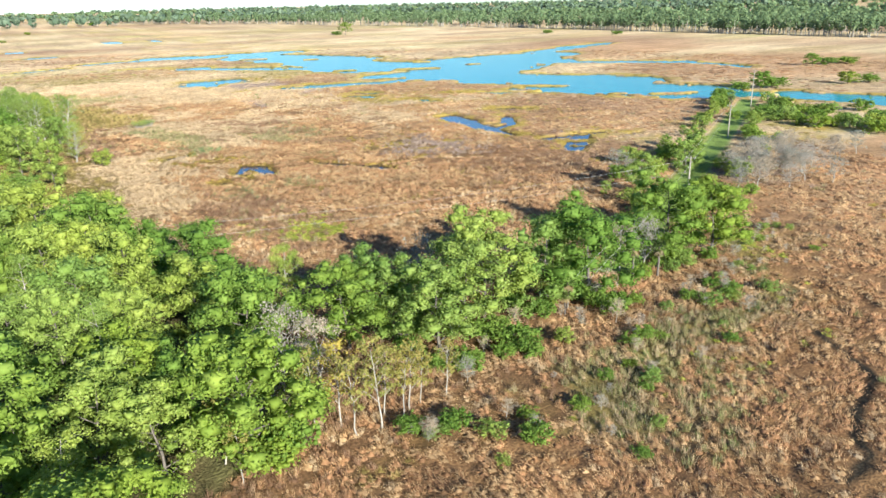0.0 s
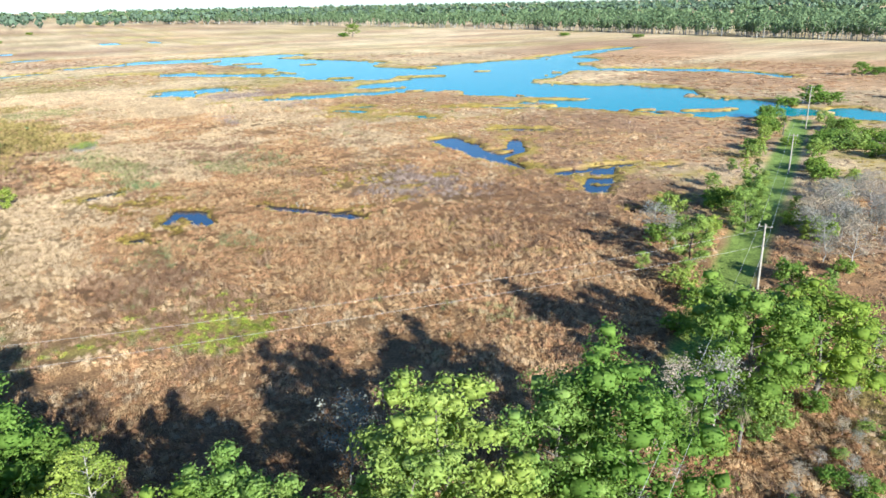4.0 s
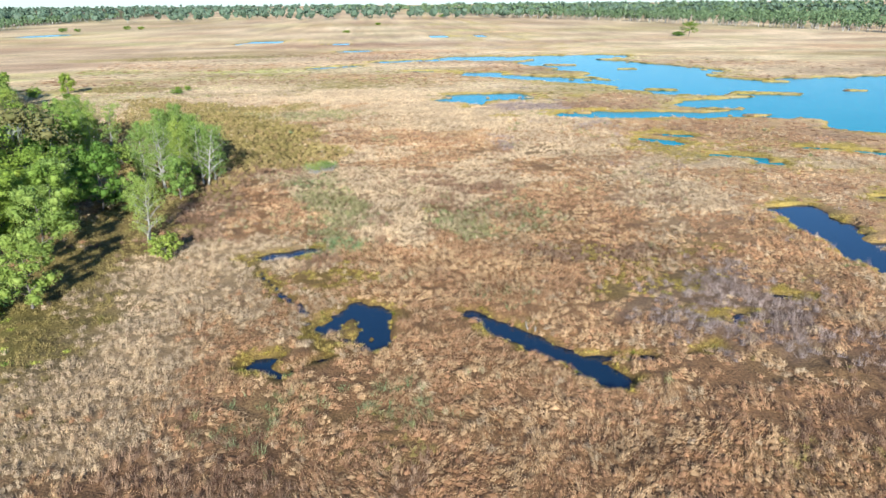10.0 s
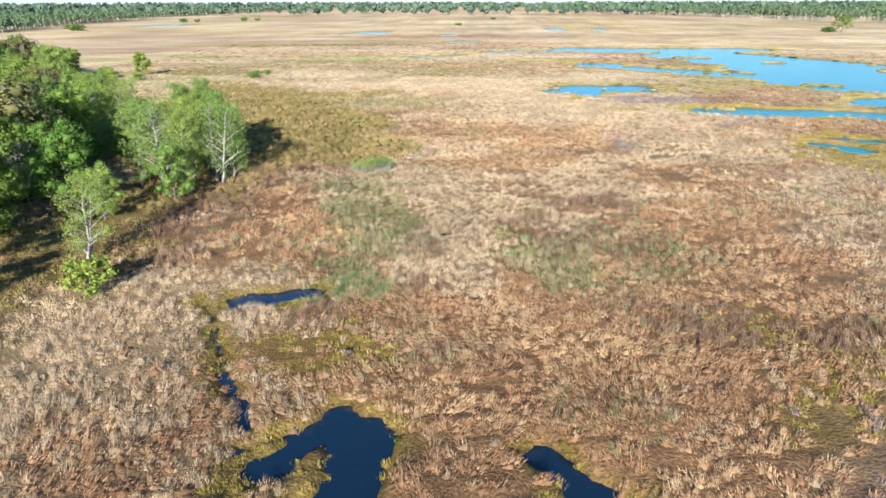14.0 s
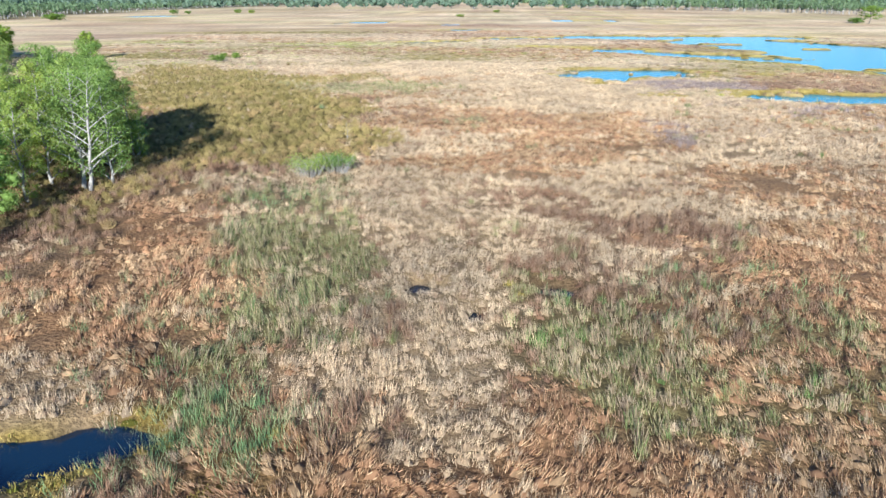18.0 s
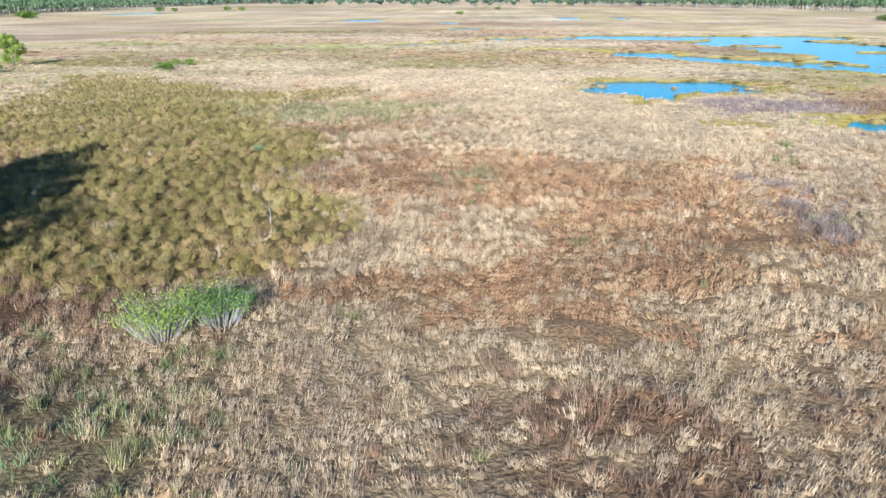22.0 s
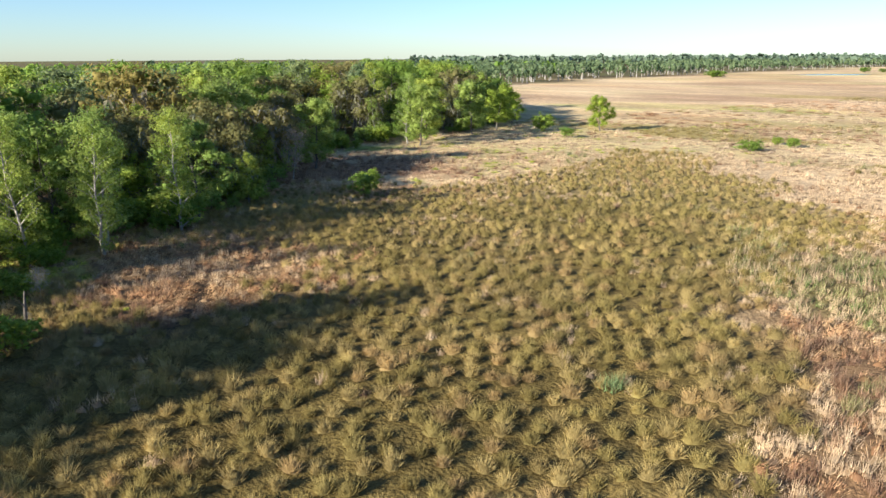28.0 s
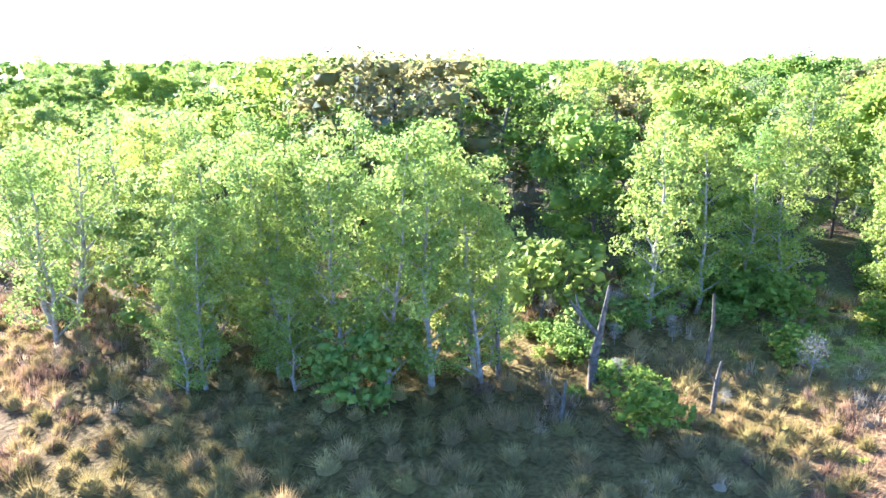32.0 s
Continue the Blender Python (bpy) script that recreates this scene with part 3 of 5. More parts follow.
def sheet(name, label, x1, y1, x2, y2, mat):
    return tagged(new(name, mesh_of(name, [(x1, y1, -0.22), (x2, y1, -0.22), (x2, y2, -0.22), (x1, y2, -0.22)], [(0, 1, 2, 3)], 4, mat)), label, "water", kind="structure")


sheet("pond_water", "still dark blue water of the small marsh ponds", -60, -90, 95, 105, POND)
sheet("lake_water", "blue marsh lake reflecting the sky", -480, 105, 520, 900, LAKE_WATER)
sheet("lake_water", "blue marsh lake reflecting the sky", 95, -90, 520, 105, LAKE_WATER)


def ground_at(x, y):
    """Height of the sheet of ground, as it is drawn."""
    i = np.clip(np.searchsorted(gx, x) - 1, 0, len(gx) - 2)
    j = np.clip(np.searchsorted(gy, y) - 1, 0, len(gy) - 2)
    u, v = (x - gx[i]) / (gx[i + 1] - gx[i]), (y - gy[j]) / (gy[j + 1] - gy[j])
    z = z_land.reshape(len(gy), len(gx))
    return (z[j, i] * (1 - u) + z[j, i + 1] * u) * (1 - v) + (z[j + 1, i] * (1 - u) + z[j + 1, i + 1] * u) * v

# ---- trees ----
def leaves(centres, radii, count, size, seed, droop=0.0, flat=0.75):
    """Diamond leaf sprays round lobes, facing mostly outward."""
    g = np.random.default_rng(seed)
    centres, radii = np.asarray(centres, float), np.asarray(radii, float)
    pick = g.choice(len(centres), count, p=radii ** 2 / (radii ** 2).sum())
    d = g.normal(size=(count, 3))
    d /= np.linalg.norm(d, axis=1)[:, None]
    at = centres[pick] + d * (radii[pick] * g.uniform(0.70, 1.12, count))[:, None] * (1, 1, flat)
    out = d + g.normal(size=(count, 3)) * 0.42 + (0, 0, 0.3)
    out /= np.linalg.norm(out, axis=1)[:, None]
    a = np.cross(out, g.normal(size=(count, 3)))
    a /= np.linalg.norm(a, axis=1)[:, None]
    b = np.cross(out, a)
    s = (size * g.uniform(0.55, 1.35, count))[:, None]
    fold = out * s * 0.25
    tip = np.array((0, 0, -droop)) * s
    v = np.stack([at - a * s, at + b * s * 0.55 - fold, at + a * s + tip, at - b * s * 0.55 - fold], 1).reshape(-1, 3)
    return v, np.arange(count * 4).reshape(-1, 4)


def hearts(centres, radii, seed, flat=0.75, share=0.66):
    """Small uneven six-sided knots of dense foliage inside the lobes."""
    g = np.random.default_rng(seed)
    centres, radii = np.asarray(centres, float), np.asarray(radii, float)
    corner = np.array([(i, j, k) for k in (-1, 1) for i, j in ((-1, -1), (1, -1), (1, 1), (-1, 1))]) / 3 ** 0.5
    v = centres[:, None] + corner[None] * radii[:, None, None] * share * g.uniform(0.75, 1.25, (len(centres), 8, 1)) * (1, 1, flat)
    face = np.array([(3, 2, 1, 0), (4, 5, 6, 7), (0, 1, 5, 4), (1, 2, 6, 5), (2, 3, 7, 6), (3, 0, 4, 7)])
    return v.reshape(-1, 3), (face[None] + (np.arange(len(centres)) * 8)[:, None, None]).reshape(-1, 4)


def skeleton_of(g, height, spread, limbs, lean=0.06, start=0.35, rise=0.5, radius=0.16, twigs=3, stems=1):
    """Trunk, limbs and twigs as tapered pieces, and the tips with their reach."""
    pieces, tips = [], []
    for s in range(stems):
        base = np.array((g.normal() * 0.25, g.normal() * 0.25, 0)) * (stems > 1)
        steer = np.array((g.normal() * lean, g.normal() * lean, 1.0)) + base * 0.25
        line = [base + np.array((0, 0, -0.3))]
        for k in range(7):
            line.append(line[-1] + steer * height / 7 * 0.97 + np.array((g.normal(), g.normal(), 0)) * height * 0.012)
        rad = [radius * (1 - 0.86 * k / 7) for k in range(8)]
        rad[0] *= 1.35
        pieces += [(line[k], line[k + 1], rad[k], rad[k + 1]) for k in range(7)]
        tips.append((line[-1], spread * 0.32))
        for n in range(limbs):
            f = start + (0.96 - start) * (n + g.uniform(0, 0.8)) / limbs
            q = f * 7
            i = min(int(q), 6)
            p = line[i] + (line[i + 1] - line[i]) * (q - i)
            ang = n * 2.4 + g.uniform(-0.5, 0.5)
            shape = math.sin(math.pi * min(1, (f - start) / (1 - start) * 0.75 + 0.22))
            reach = spread * (0.35 + 0.65 * shape) * g.uniform(0.7, 1.1)
            mid = p + np.array((math.cos(ang) * reach * 0.5, math.sin(ang) * reach * 0.5, reach * rise * 0.6))
            end = mid + np.array((math.cos(ang + 0.2) * reach * 0.5, math.sin(ang + 0.2) * reach * 0.5, reach * rise * 0.4))
            r = rad[i] * 0.5
            pieces += [(p, mid, r, r * 0.6), (mid, end, r * 0.6, r * 0.2)]
            tips.append((end, spread * g.uniform(0.26, 0.40)))
            tips.append((mid, spread * g.uniform(0.18, 0.30)))
            for _ in range(twigs):
                t = mid + (end - mid) * g.uniform(0, 1)
                to = t + g.normal(size=3) * reach * 0.22 + (0, 0, reach * 0.15)
                pieces.append((t, to, r * 0.3, r * 0.06))
                tips.append((to, spread * g.uniform(0.16, 0.26)))
    return pieces, tips


def tree(name, label, leaf, bark, seed, height, spread, limbs, count, size, category="tree", moss=0, dense=0.46, **more):
    g = np.random.default_rng(seed)
    pieces, tips = skeleton_of(g, height, spread, limbs, **more)
    ob = tagged(new(name), label, category)
    v, f = tubes(pieces, 5)
    part("trunk", mesh_of("trunk", v, f, 4, bark), ob)
    if count:
        lobes = [t[0] for t in tips], [max(t[1], 0.2) for t in tips]
        v, f = leaves(*lobes, count, size, seed + 1)
        if dense:
            hv, hf = hearts(*lobes, seed + 3, share=dense)
            v, f = np.concatenate([v, hv]), np.concatenate([f, hf + len(v)])
        name = "twig_spray" if leaf == "twig" else "crown"
        part(name, mesh_of(name, v, f, 4, LEAF[leaf]), ob)
    if moss:
        low = [t[0] - np.array((0, 0, t[1])) for t in tips]
        v, f = leaves(low, [0.7] * len(low), moss, 0.34, seed + 2, droop=2.2, flat=1.4)
        part("hanging_moss", mesh_of("hanging_moss", v, f, 4, LEAF["moss"]), ob, "grey hanging moss")["kind"] = "stuff"
    return ob


def palm(name, label, seed, height, fronds=26, reach=1.5):
    g = np.random.default_rng(seed)
    ob = tagged(new(name), label, "palm tree")
    line = [np.array((0.05 * k * g.normal() * 0.3, 0.05 * k * g.normal() * 0.3, -0.3 + (height + 0.3) * k / 6)) for k in range(7)]
    v, f = tubes([(line[k], line[k + 1], 0.19 - 0.008 * k, 0.182 - 0.008 * k) for k in range(6)], 8)
    part("trunk", mesh_of("trunk", v, f, 4, BARK), ob)
    for nm, mat, tilt_lo, tilt_hi, n in (("crown", "palm", -0.35, 1.1, fronds), ("dead_frond_skirt", "dead", -1.35, -0.7, 12)):
        verts, faces = [], []
        for k in range(n):
            ang, tilt = k * 2.4 + g.uniform(-0.3, 0.3), g.uniform(tilt_lo, tilt_hi)
            out = np.array((math.cos(ang), math.sin(ang), 0))
            way = out * math.cos(tilt) + np.array((0, 0, math.sin(tilt)))
            side = np.cross(out, (0, 0, 1))
            r = reach * g.uniform(0.8, 1.1)
            hub = line[-1] + way * r * 0.42
            n0 = len(verts)
            verts += [line[-1] + side * 0.03, line[-1] - side * 0.03, hub - side * 0.03, hub + side * 0.03]
            faces.append((n0, n0 + 1, n0 + 2, n0 + 3))
            for b in range(9):    # the blades of the fan
                fan = (b - 4) / 4 * 1.25
                to = hub + (way * math.cos(fan) + side * math.sin(fan)) * r * 0.62 + np.array((0, 0, -0.25 * r * (0.3 + abs(fan))))
                mid = (hub + to) / 2 + np.array((0, 0, 0.1 * r))
                n0 = len(verts)
                verts += [hub, mid + side * 0.06, to, mid - side * 0.06]
                faces.append((n0, n0 + 1, n0 + 2, n0 + 3))
        part(nm, mesh_of(nm, verts, faces, 4, LEAF[mat]), ob, "brown hanging dead fronds" if mat == "dead" else "")
    return ob


MOULDS = {
    "oak": [tree("broadleaf_tree", "full green broadleaf tree with a rounded crown", "broad", BARK, 11 + s, 10.5, 4.2, 17, 8200, 0.135, dense=0.62, radius=0.2, start=0.10) for s in range(3)],
    "fresh": [tree("spring_tree", "slender tree in light green spring leaf", "fresh", PALE_BARK, 31 + s, 11.0, 1.9, 24, 6600, 0.085, dense=0, start=0.05, rise=0.7, radius=0.13) for s in range(3)],
    "airy": [tree("spring_tree", "open-crowned tree in light green spring leaf with pale limbs", "fresh", PALE_BARK, 151 + s, 11.0, 2.9, 22, 5600, 0.10, dense=0, start=0.14, rise=0.65, radius=0.2, stems=2) for s in range(2)],
    "full": [tree("spring_tree", "bushy tree in bright green spring leaf", "fresh", BARK, 41 + s, 10.0, 3.2, 17, 7200, 0.12, dense=0.6, start=0.08, rise=0.5, radius=0.17) for s in range(2)],
    "olive": [tree("mossy_oak", "olive-brown oak hung with grey moss", "olive", BARK, 51 + s, 9.5, 4.6, 15, 4200, 0.17, moss=700, radius=0.24, start=0.25, rise=0.4) for s in range(2)],
    "wood_oak": [tree("broadleaf_tree", "green broadleaf tree within the wood", "broad", BARK, 111 + s, 11, 4.4, 12, 3000, 0.19, radius=0.2, start=0.25, twigs=1) for s in range(3)],
    "wood_fresh": [tree("spring_tree", "light green spring tree within the wood", "fresh", BARK, 121 + s, 11.5, 3.0, 12, 3000, 0.155, radius=0.15, start=0.2, rise=0.7, twigs=1) for s in range(3)],
    "wood_olive": [tree("mossy_oak", "olive-brown oak within the wood hung with grey moss", "olive", BARK, 131 + s, 10, 4.6, 12, 3000, 0.185, moss=260, radius=0.22, start=0.25, rise=0.4, twigs=1) for s in range(2)],
    "wood_pale": [tree("broadleaf_tree", "grey-green broadleaf tree within the wood", "pale", PALE_BARK, 141 + s, 11.5, 3.6, 12, 3000, 0.17, radius=0.17, start=0.2, rise=0.6, twigs=1) for s in range(2)],
    "bare": [tree("bare_tree", "leafless grey tree with fine pale branches", "twig", PALE_BARK, 61 + s, 8.0, 2.2, 20, 1500, 0.11, dense=0, start=0.2, rise=0.9, radius=0.10, twigs=9) for s in range(2)],
    "yellow": [tree("young_tree", "thin pale-trunked tree with sparse yellow leaves", "yellow", PALE_BARK, 71 + s, 7.6, 1.3, 14, 900, 0.12, dense=0, start=0.3, rise=1.0, radius=0.085, twigs=4) for s in range(2)],
    "bush": [tree("bush", "low rounded green bush", "broad", BARK, 81 + s, 2.4, 1.9, 10, 900, 0.16, "bush", start=0.1, radius=0.05, stems=2) for s in range(2)],
    "spring_bush": [tree("bush", "low light green bush", "fresh", BARK, 91 + s, 2.6, 1.5, 9, 800, 0.135, "bush", start=0.1, radius=0.04, stems=2) for s in range(2)],
    "palm": [palm("cabbage_palm", "cabbage palm with a shaggy trunk and fan fronds", 101 + s, 4.6) for s in range(2)],
}
turn_of = np.random.default_rng(5)


def plant(kind, x, y, height, wide=1.0, label="", group=""):
    """Copies one of the moulds to its place; the moulds themselves go to their first places."""
    mould = MOULDS[kind][int(turn_of.integers(len(MOULDS[kind])))]
    full = max(v.co.z for v in mould.children[0].data.vertices) + (1.2 if kind == "palm" else 0.5)
    s = height / full
    z = float(ground_at(np.array([x]), np.array([y]))[0])
    ob = copy_thing(mould, pose(x, y, z, 0, 0, float(turn_of.uniform(0, 360))) @ Matrix.Diagonal((s * wide, s * wide, s, 1)))
    return tagged(ob, label, "", group)


# kind, x, y, height
CAUSEWAY_TREES_1 = [
    ("fresh", -28.6, -33, 9.5), ("full", -36.8, -31, 10), ("full", -22.5, -39, 9.5), ("oak", -25.5, -41, 9), ("full", -20.5, -43, 9), ("full", -18.5, -46, 9.5), ("full", -14.5, -44, 10),
    ("full", -10.8, -42, 12.3), ("full", -8.5, -36, 7.5), ("full", -3.4, -43.5, 10.5), ("oak", 1.6, -45, 12), ("oak", 18.5, -40.5, 11.5), ("oak", 23, -43, 10.5), ("full", 38.5, -16.5, 7.6),
    ("spring_bush", 33.5, -20.5, 3.0), ("bush", 30.5, -25, 3.4), ("bush", 23.5, -28.5, 3.2), ("full", 57, -10, 7), ("full", 62, -7, 7), ("full", 68, -3, 7), ("bare", 13, -41.5, 7),
    ("bare", 10.5, -40, 6.5), ("bare", -33.5, -45, 8.5), ("bare", -36, -49, 7), ("bare", -31, -47, 7.5), ("bare", -13.1, -33, 7.5),
]
CAUSEWAY_TREES = CAUSEWAY_TREES_1
EDGE_TREES = [
    ("yellow", -31.8, -52.8, 7.8), ("yellow", -31.3, -54.6, 7.6), ("yellow", -35.1, -53.5, 5), ("yellow", -40.4, -55.6, 5.6), ("yellow", -29.3, -54.8, 8), ("yellow", -27.3, -54.4, 6.2),
    ("yellow", -24.9, -53.2, 5.2), ("yellow", -22.5, -53.3, 5.6), ("yellow", -40.8, -52.7, 6.2), ("yellow", -26.2, -53.6, 7), ("yellow", -28.2, -53.2, 7), ("yellow", -33.4, -51.4, 7),
]
for kind, x, y, h in CAUSEWAY_TREES:
    plant(kind, x, y, h, 1.22 if kind != "bare" else 1.0, group="trees along the causeway")
for kind, x, y, h in EDGE_TREES:
    plant(kind, x, y, h, group="pale young trees at the wood's edge")
for x, y, h in ((12.3, -44.3, 5.6), (-5.3, -44.3, 5.0), (-2.5, -45.5, 4.6), (-4.0, -46.8, 3.6), (9.6, -43, 6), (126, 33, 5.5), (84, 8.5, 5), (-75, 128, 6.5)):
    plant("palm", x, y, h)
POINT_TREES_1 = [
    ("fresh", -42.6, 122.6, 11), ("fresh", -44.6, 119, 11.2), ("fresh", -43.6, 124.6, 11.2), ("fresh", -42.1, 117.8, 10.3), ("fresh", -40.0, 118.4, 10.2), ("fresh", -38.5, 114.5, 10.2), ("fresh", -36.4, 117.3, 8),
    ("fresh", -45.8, 121.5, 10.5), ("fresh", -41.0, 121.2, 9.6), ("fresh", -46.2, 124.8, 9.5), ("fresh", -40.8, 115, 10.4), ("spring_bush", -40, 123.5, 4), ("fresh", -39.0, 106.2, 12), ("fresh", -44.0, 100.9, 12),
    ("fresh", -45.5, 106.2, 12), ("fresh", -37.2, 99.5, 11), ("full", -38, 110, 10), ("full", -36.5, 94, 8), ("full", -41.5, 86, 7), ("airy", -36, 71.5, 9.5), ("spring_bush", -31.8, 63.8, 4.5),
    ("airy", -34.6, 104.2, 12), ("fresh", -33.4, 106.5, 11), ("airy", -40.6, 100.5, 12.5), ("oak", -50, 78, 11), ("oak", -47.5, 89, 11.5), ("oak", -55, 70, 11), ("oak", -57, 96, 12),
]
POINT_TREES_2 = [
    ("oak", -61, 106, 11), ("fresh", -58, 127, 12.5), ("bare", -54, 92, 8), ("full", -42, 49.5, 9.5), ("full", -46.5, 64.5, 11),
    ("full", -51.5, 81, 11), ("fresh", -65.2, 131.0, 12), ("fresh", -61.8, 124.9, 11), ("fresh", -61.9, 127.9, 11.5), ("fresh", -64.2, 129.6, 11.5), ("oak", -63.5, 119.5, 12.5), ("spring_bush", -55.3, 121.3, 6),
    ("fresh", -66.2, 142.2, 11.5), ("fresh", -70.5, 136, 12.5), ("palm", -73.6, 128.3, 7.5),
]
POINT_TREES = POINT_TREES_1 + POINT_TREES_2
WOOD_EDGE_1 = [
    ("fresh", -68.0, 137, 12.5), ("fresh", -69.5, 143, 12.5), ("olive", -93, 161.5, 11.5), ("olive", -89, 148.5, 11), ("olive", -97, 170, 10.5), ("olive", -84, 150, 10), ("oak", -76, 122, 14),
    ("oak", -86, 133, 15), ("olive", -96, 143, 14), ("full", -100, 178, 11), ("bare", -92.5, 171, 7), ("full", -72, 139.5, 12), ("fresh", -71.5, 150, 12), ("full", -76, 153, 11),
    ("olive", -90, 156.5, 11), ("olive", -86, 160, 9), ("full", -93, 166, 8), ("full", -80, 160, 6), ("olive", -132, 188, 10.5), ("olive", -150, 205, 11), ("fresh", -118, 206, 13.5),
    ("full", -121, 212, 13), ("full", -114, 206, 12), ("full", -124, 226, 12), ("oak", -128, 236, 10.5), ("oak", -133, 245, 9), ("oak", -111, 250.6, 8.3), ("bush", -106, 236, 2.6),
]
WOOD_EDGE_2 = [
    ("bush", -119, 242, 5), ("bush", -77, 172.5, 3.5), ("bush", -81, 176, 3), ("bush", -70.5, 255, 2.4), ("bush", -74.5, 257, 2), ("bare", -120, 178, 8), ("bare", -126, 183, 8),
]
WOOD_EDGE = WOOD_EDGE_1 + WOOD_EDGE_2
for kind, x, y, h in POINT_TREES:
    plant(kind, x, y, h * (1.14 if 112 < y < 126 and x > -48 else 1.0), group="trees on the point of the wood")
side = np.random.default_rng(15)
for kind, x, y, h in POINT_TREES:      # their thinner neighbours
    if kind == "fresh" and 112 < y < 126 and x > -48:
        plant(kind, x + side.normal() * 1.3, y + side.normal() * 1.3, h * side.uniform(0.55, 1.05), group="trees on the point of the wood")
for kind, x, y, h in WOOD_EDGE:
    plant(kind, x, y, h, group="trees at the edge of the wood")


g = np.random.default_rng(77)
taken = [(t[1], t[2]) for t in CAUSEWAY_TREES + POINT_TREES + WOOD_EDGE]
kinds = ["wood_oak", "wood_fresh", "wood_pale", "wood_olive", "wood_oak", "wood_fresh", "wood_oak", "wood_pale"]
edge_kinds = ["oak", "fresh", "full", "olive", "fresh", "oak", "full"]
wood = []
for n in range(9000):
    y = g.uniform(-80, 330)
    x = wood_edge(y) - 2 - abs(g.normal()) * (34 if y < 115 else 60)
    if x < -260 or (y < 60 and x < -90) or (y < 115 and x < -150):
        continue
    gap = 4.2 if x > wood_edge(y) - 25 else 6.5
    if (-135 < x < -100 and 182 < y < 198) or (-72 < x and 100 < y < 146) or (-82 < x < -66 and 112 < y < 121):
        continue
    if all((x - a) ** 2 + (y - b) ** 2 > gap * gap for a, b in taken):
        taken.append((x, y))
        wood.append((x, y))
    if len(wood) >= 380:
        break
for x, y in wood:
    near = x > wood_edge(y) - 7
    kind = kinds[int(g.integers(len(kinds)))]
    if y < 60:
        kind = ("oak", "full", "fresh", "oak", "full")[int(g.integers(5))]
    elif 100 < y < 262 and x > wood_edge(y) - 18:
        kind = edge_kinds[int(g.integers(7))]
    plant(kind, x, y, g.uniform(7.5, 12.0) if near else g.uniform(9, 16.5) if y > 100 or (y > 0 and x < -62) else g.uniform(8.5, 12.5), g.uniform(0.95, 1.25), group="trees of the wood")
# undergrowth along the wood's edge, the causeway and the marsh
for n in range(150):
    y = g.uniform(-60, 245)
    x = wood_edge(y) + g.uniform(-3.5, 2.0)
    if 62 < y < 116 and n % 3:
        continue
    plant(("bush", "spring_bush")[int(g.integers(2))], x, y, g.uniform(1.6, 4.2), g.uniform(0.9, 1.4), group="undergrowth of the wood's edge")
for n in range(70):
    y = g.uniform(118, 200)
    x = wood_edge(y) + g.uniform(-2, 7)
    plant(("bush", "spring_bush", "spring_bush")[int(g.integers(3))], x, y, g.uniform(1.2, 4.5), g.uniform(0.8, 1.3), group="undergrowth of the wood's edge")
for n in range(46):
    t = g.uniform(0, 1)
    x, y = -22 + 44 * t + g.normal() * 1.5, -50 + 9 * t + g.normal() * 3.0
    plant(("bush", "spring_bush", "bush", "bare")[int(g.integers(4))], x, y, g.uniform(1.2, 3.0), 1.2, group="scrub along the causeway")
for n in range(60):
    t, side = g.uniform(0.34, 1.0), (1 if n % 2 else -1)
    off = side * (4.5 + abs(g.normal()) * 3.0)
    x, y = -30 + 180 * t + 0.515 * off, -63.5 + 108 * t - 0.857 * off
    if float(wetness(np.array([x]), np.array([y]))[0]) < -0.8:
        plant(("bush", "spring_bush", "full")[int(g.integers(3))], x, y, g.uniform(1.8, 4.6), 1.1, group="scrub along the causeway")
for n in range(60):
    x, y = 70 + g.normal() * 12, -17 + g.normal() * 6
    if abs(float(track_distance(np.array([x]), np.array([y]))[1][0])) > 6:
        plant("bare", x, y, g.uniform(3.0, 6.0), 1.6, group="grey leafless scrub")
for n in range(90):
    x = g.uniform(-28, 42)
    y = np.interp(x, [-28, -14, -2, 12, 28, 42], [-60, -62, -56, -51, -46, -41]) + g.normal() * 3.2
    plant(("bush", "spring_bush", "bare", "bare")[int(g.integers(4))], x, y, g.uniform(0.8, 1.9), 1.4, group="low scrub on the marsh")
for n in range(30):      # shrubs along the lake's shore
    t = g.uniform(0, 1)
    x, y = 124 + g.normal() * 6 + 14 * (n % 3 == 0), 22 - 34 * t + g.normal() * 3
    if float(wetness(np.array([x]), np.array([y]))[0]) < -0.8:
        plant(("bush", "spring_bush")[n % 2], x, y, g.uniform(2.2, 4.6), 1.5, group="shrubs along the lake")
for n in range(26):
    x, y = g.uniform(-63, -46), g.uniform(121, 137)
    plant(("bush", "spring_bush", "bare")[int(g.integers(3))], x, y, g.uniform(0.8, 2.6), 1.1, group="low scrub at the wood's edge")
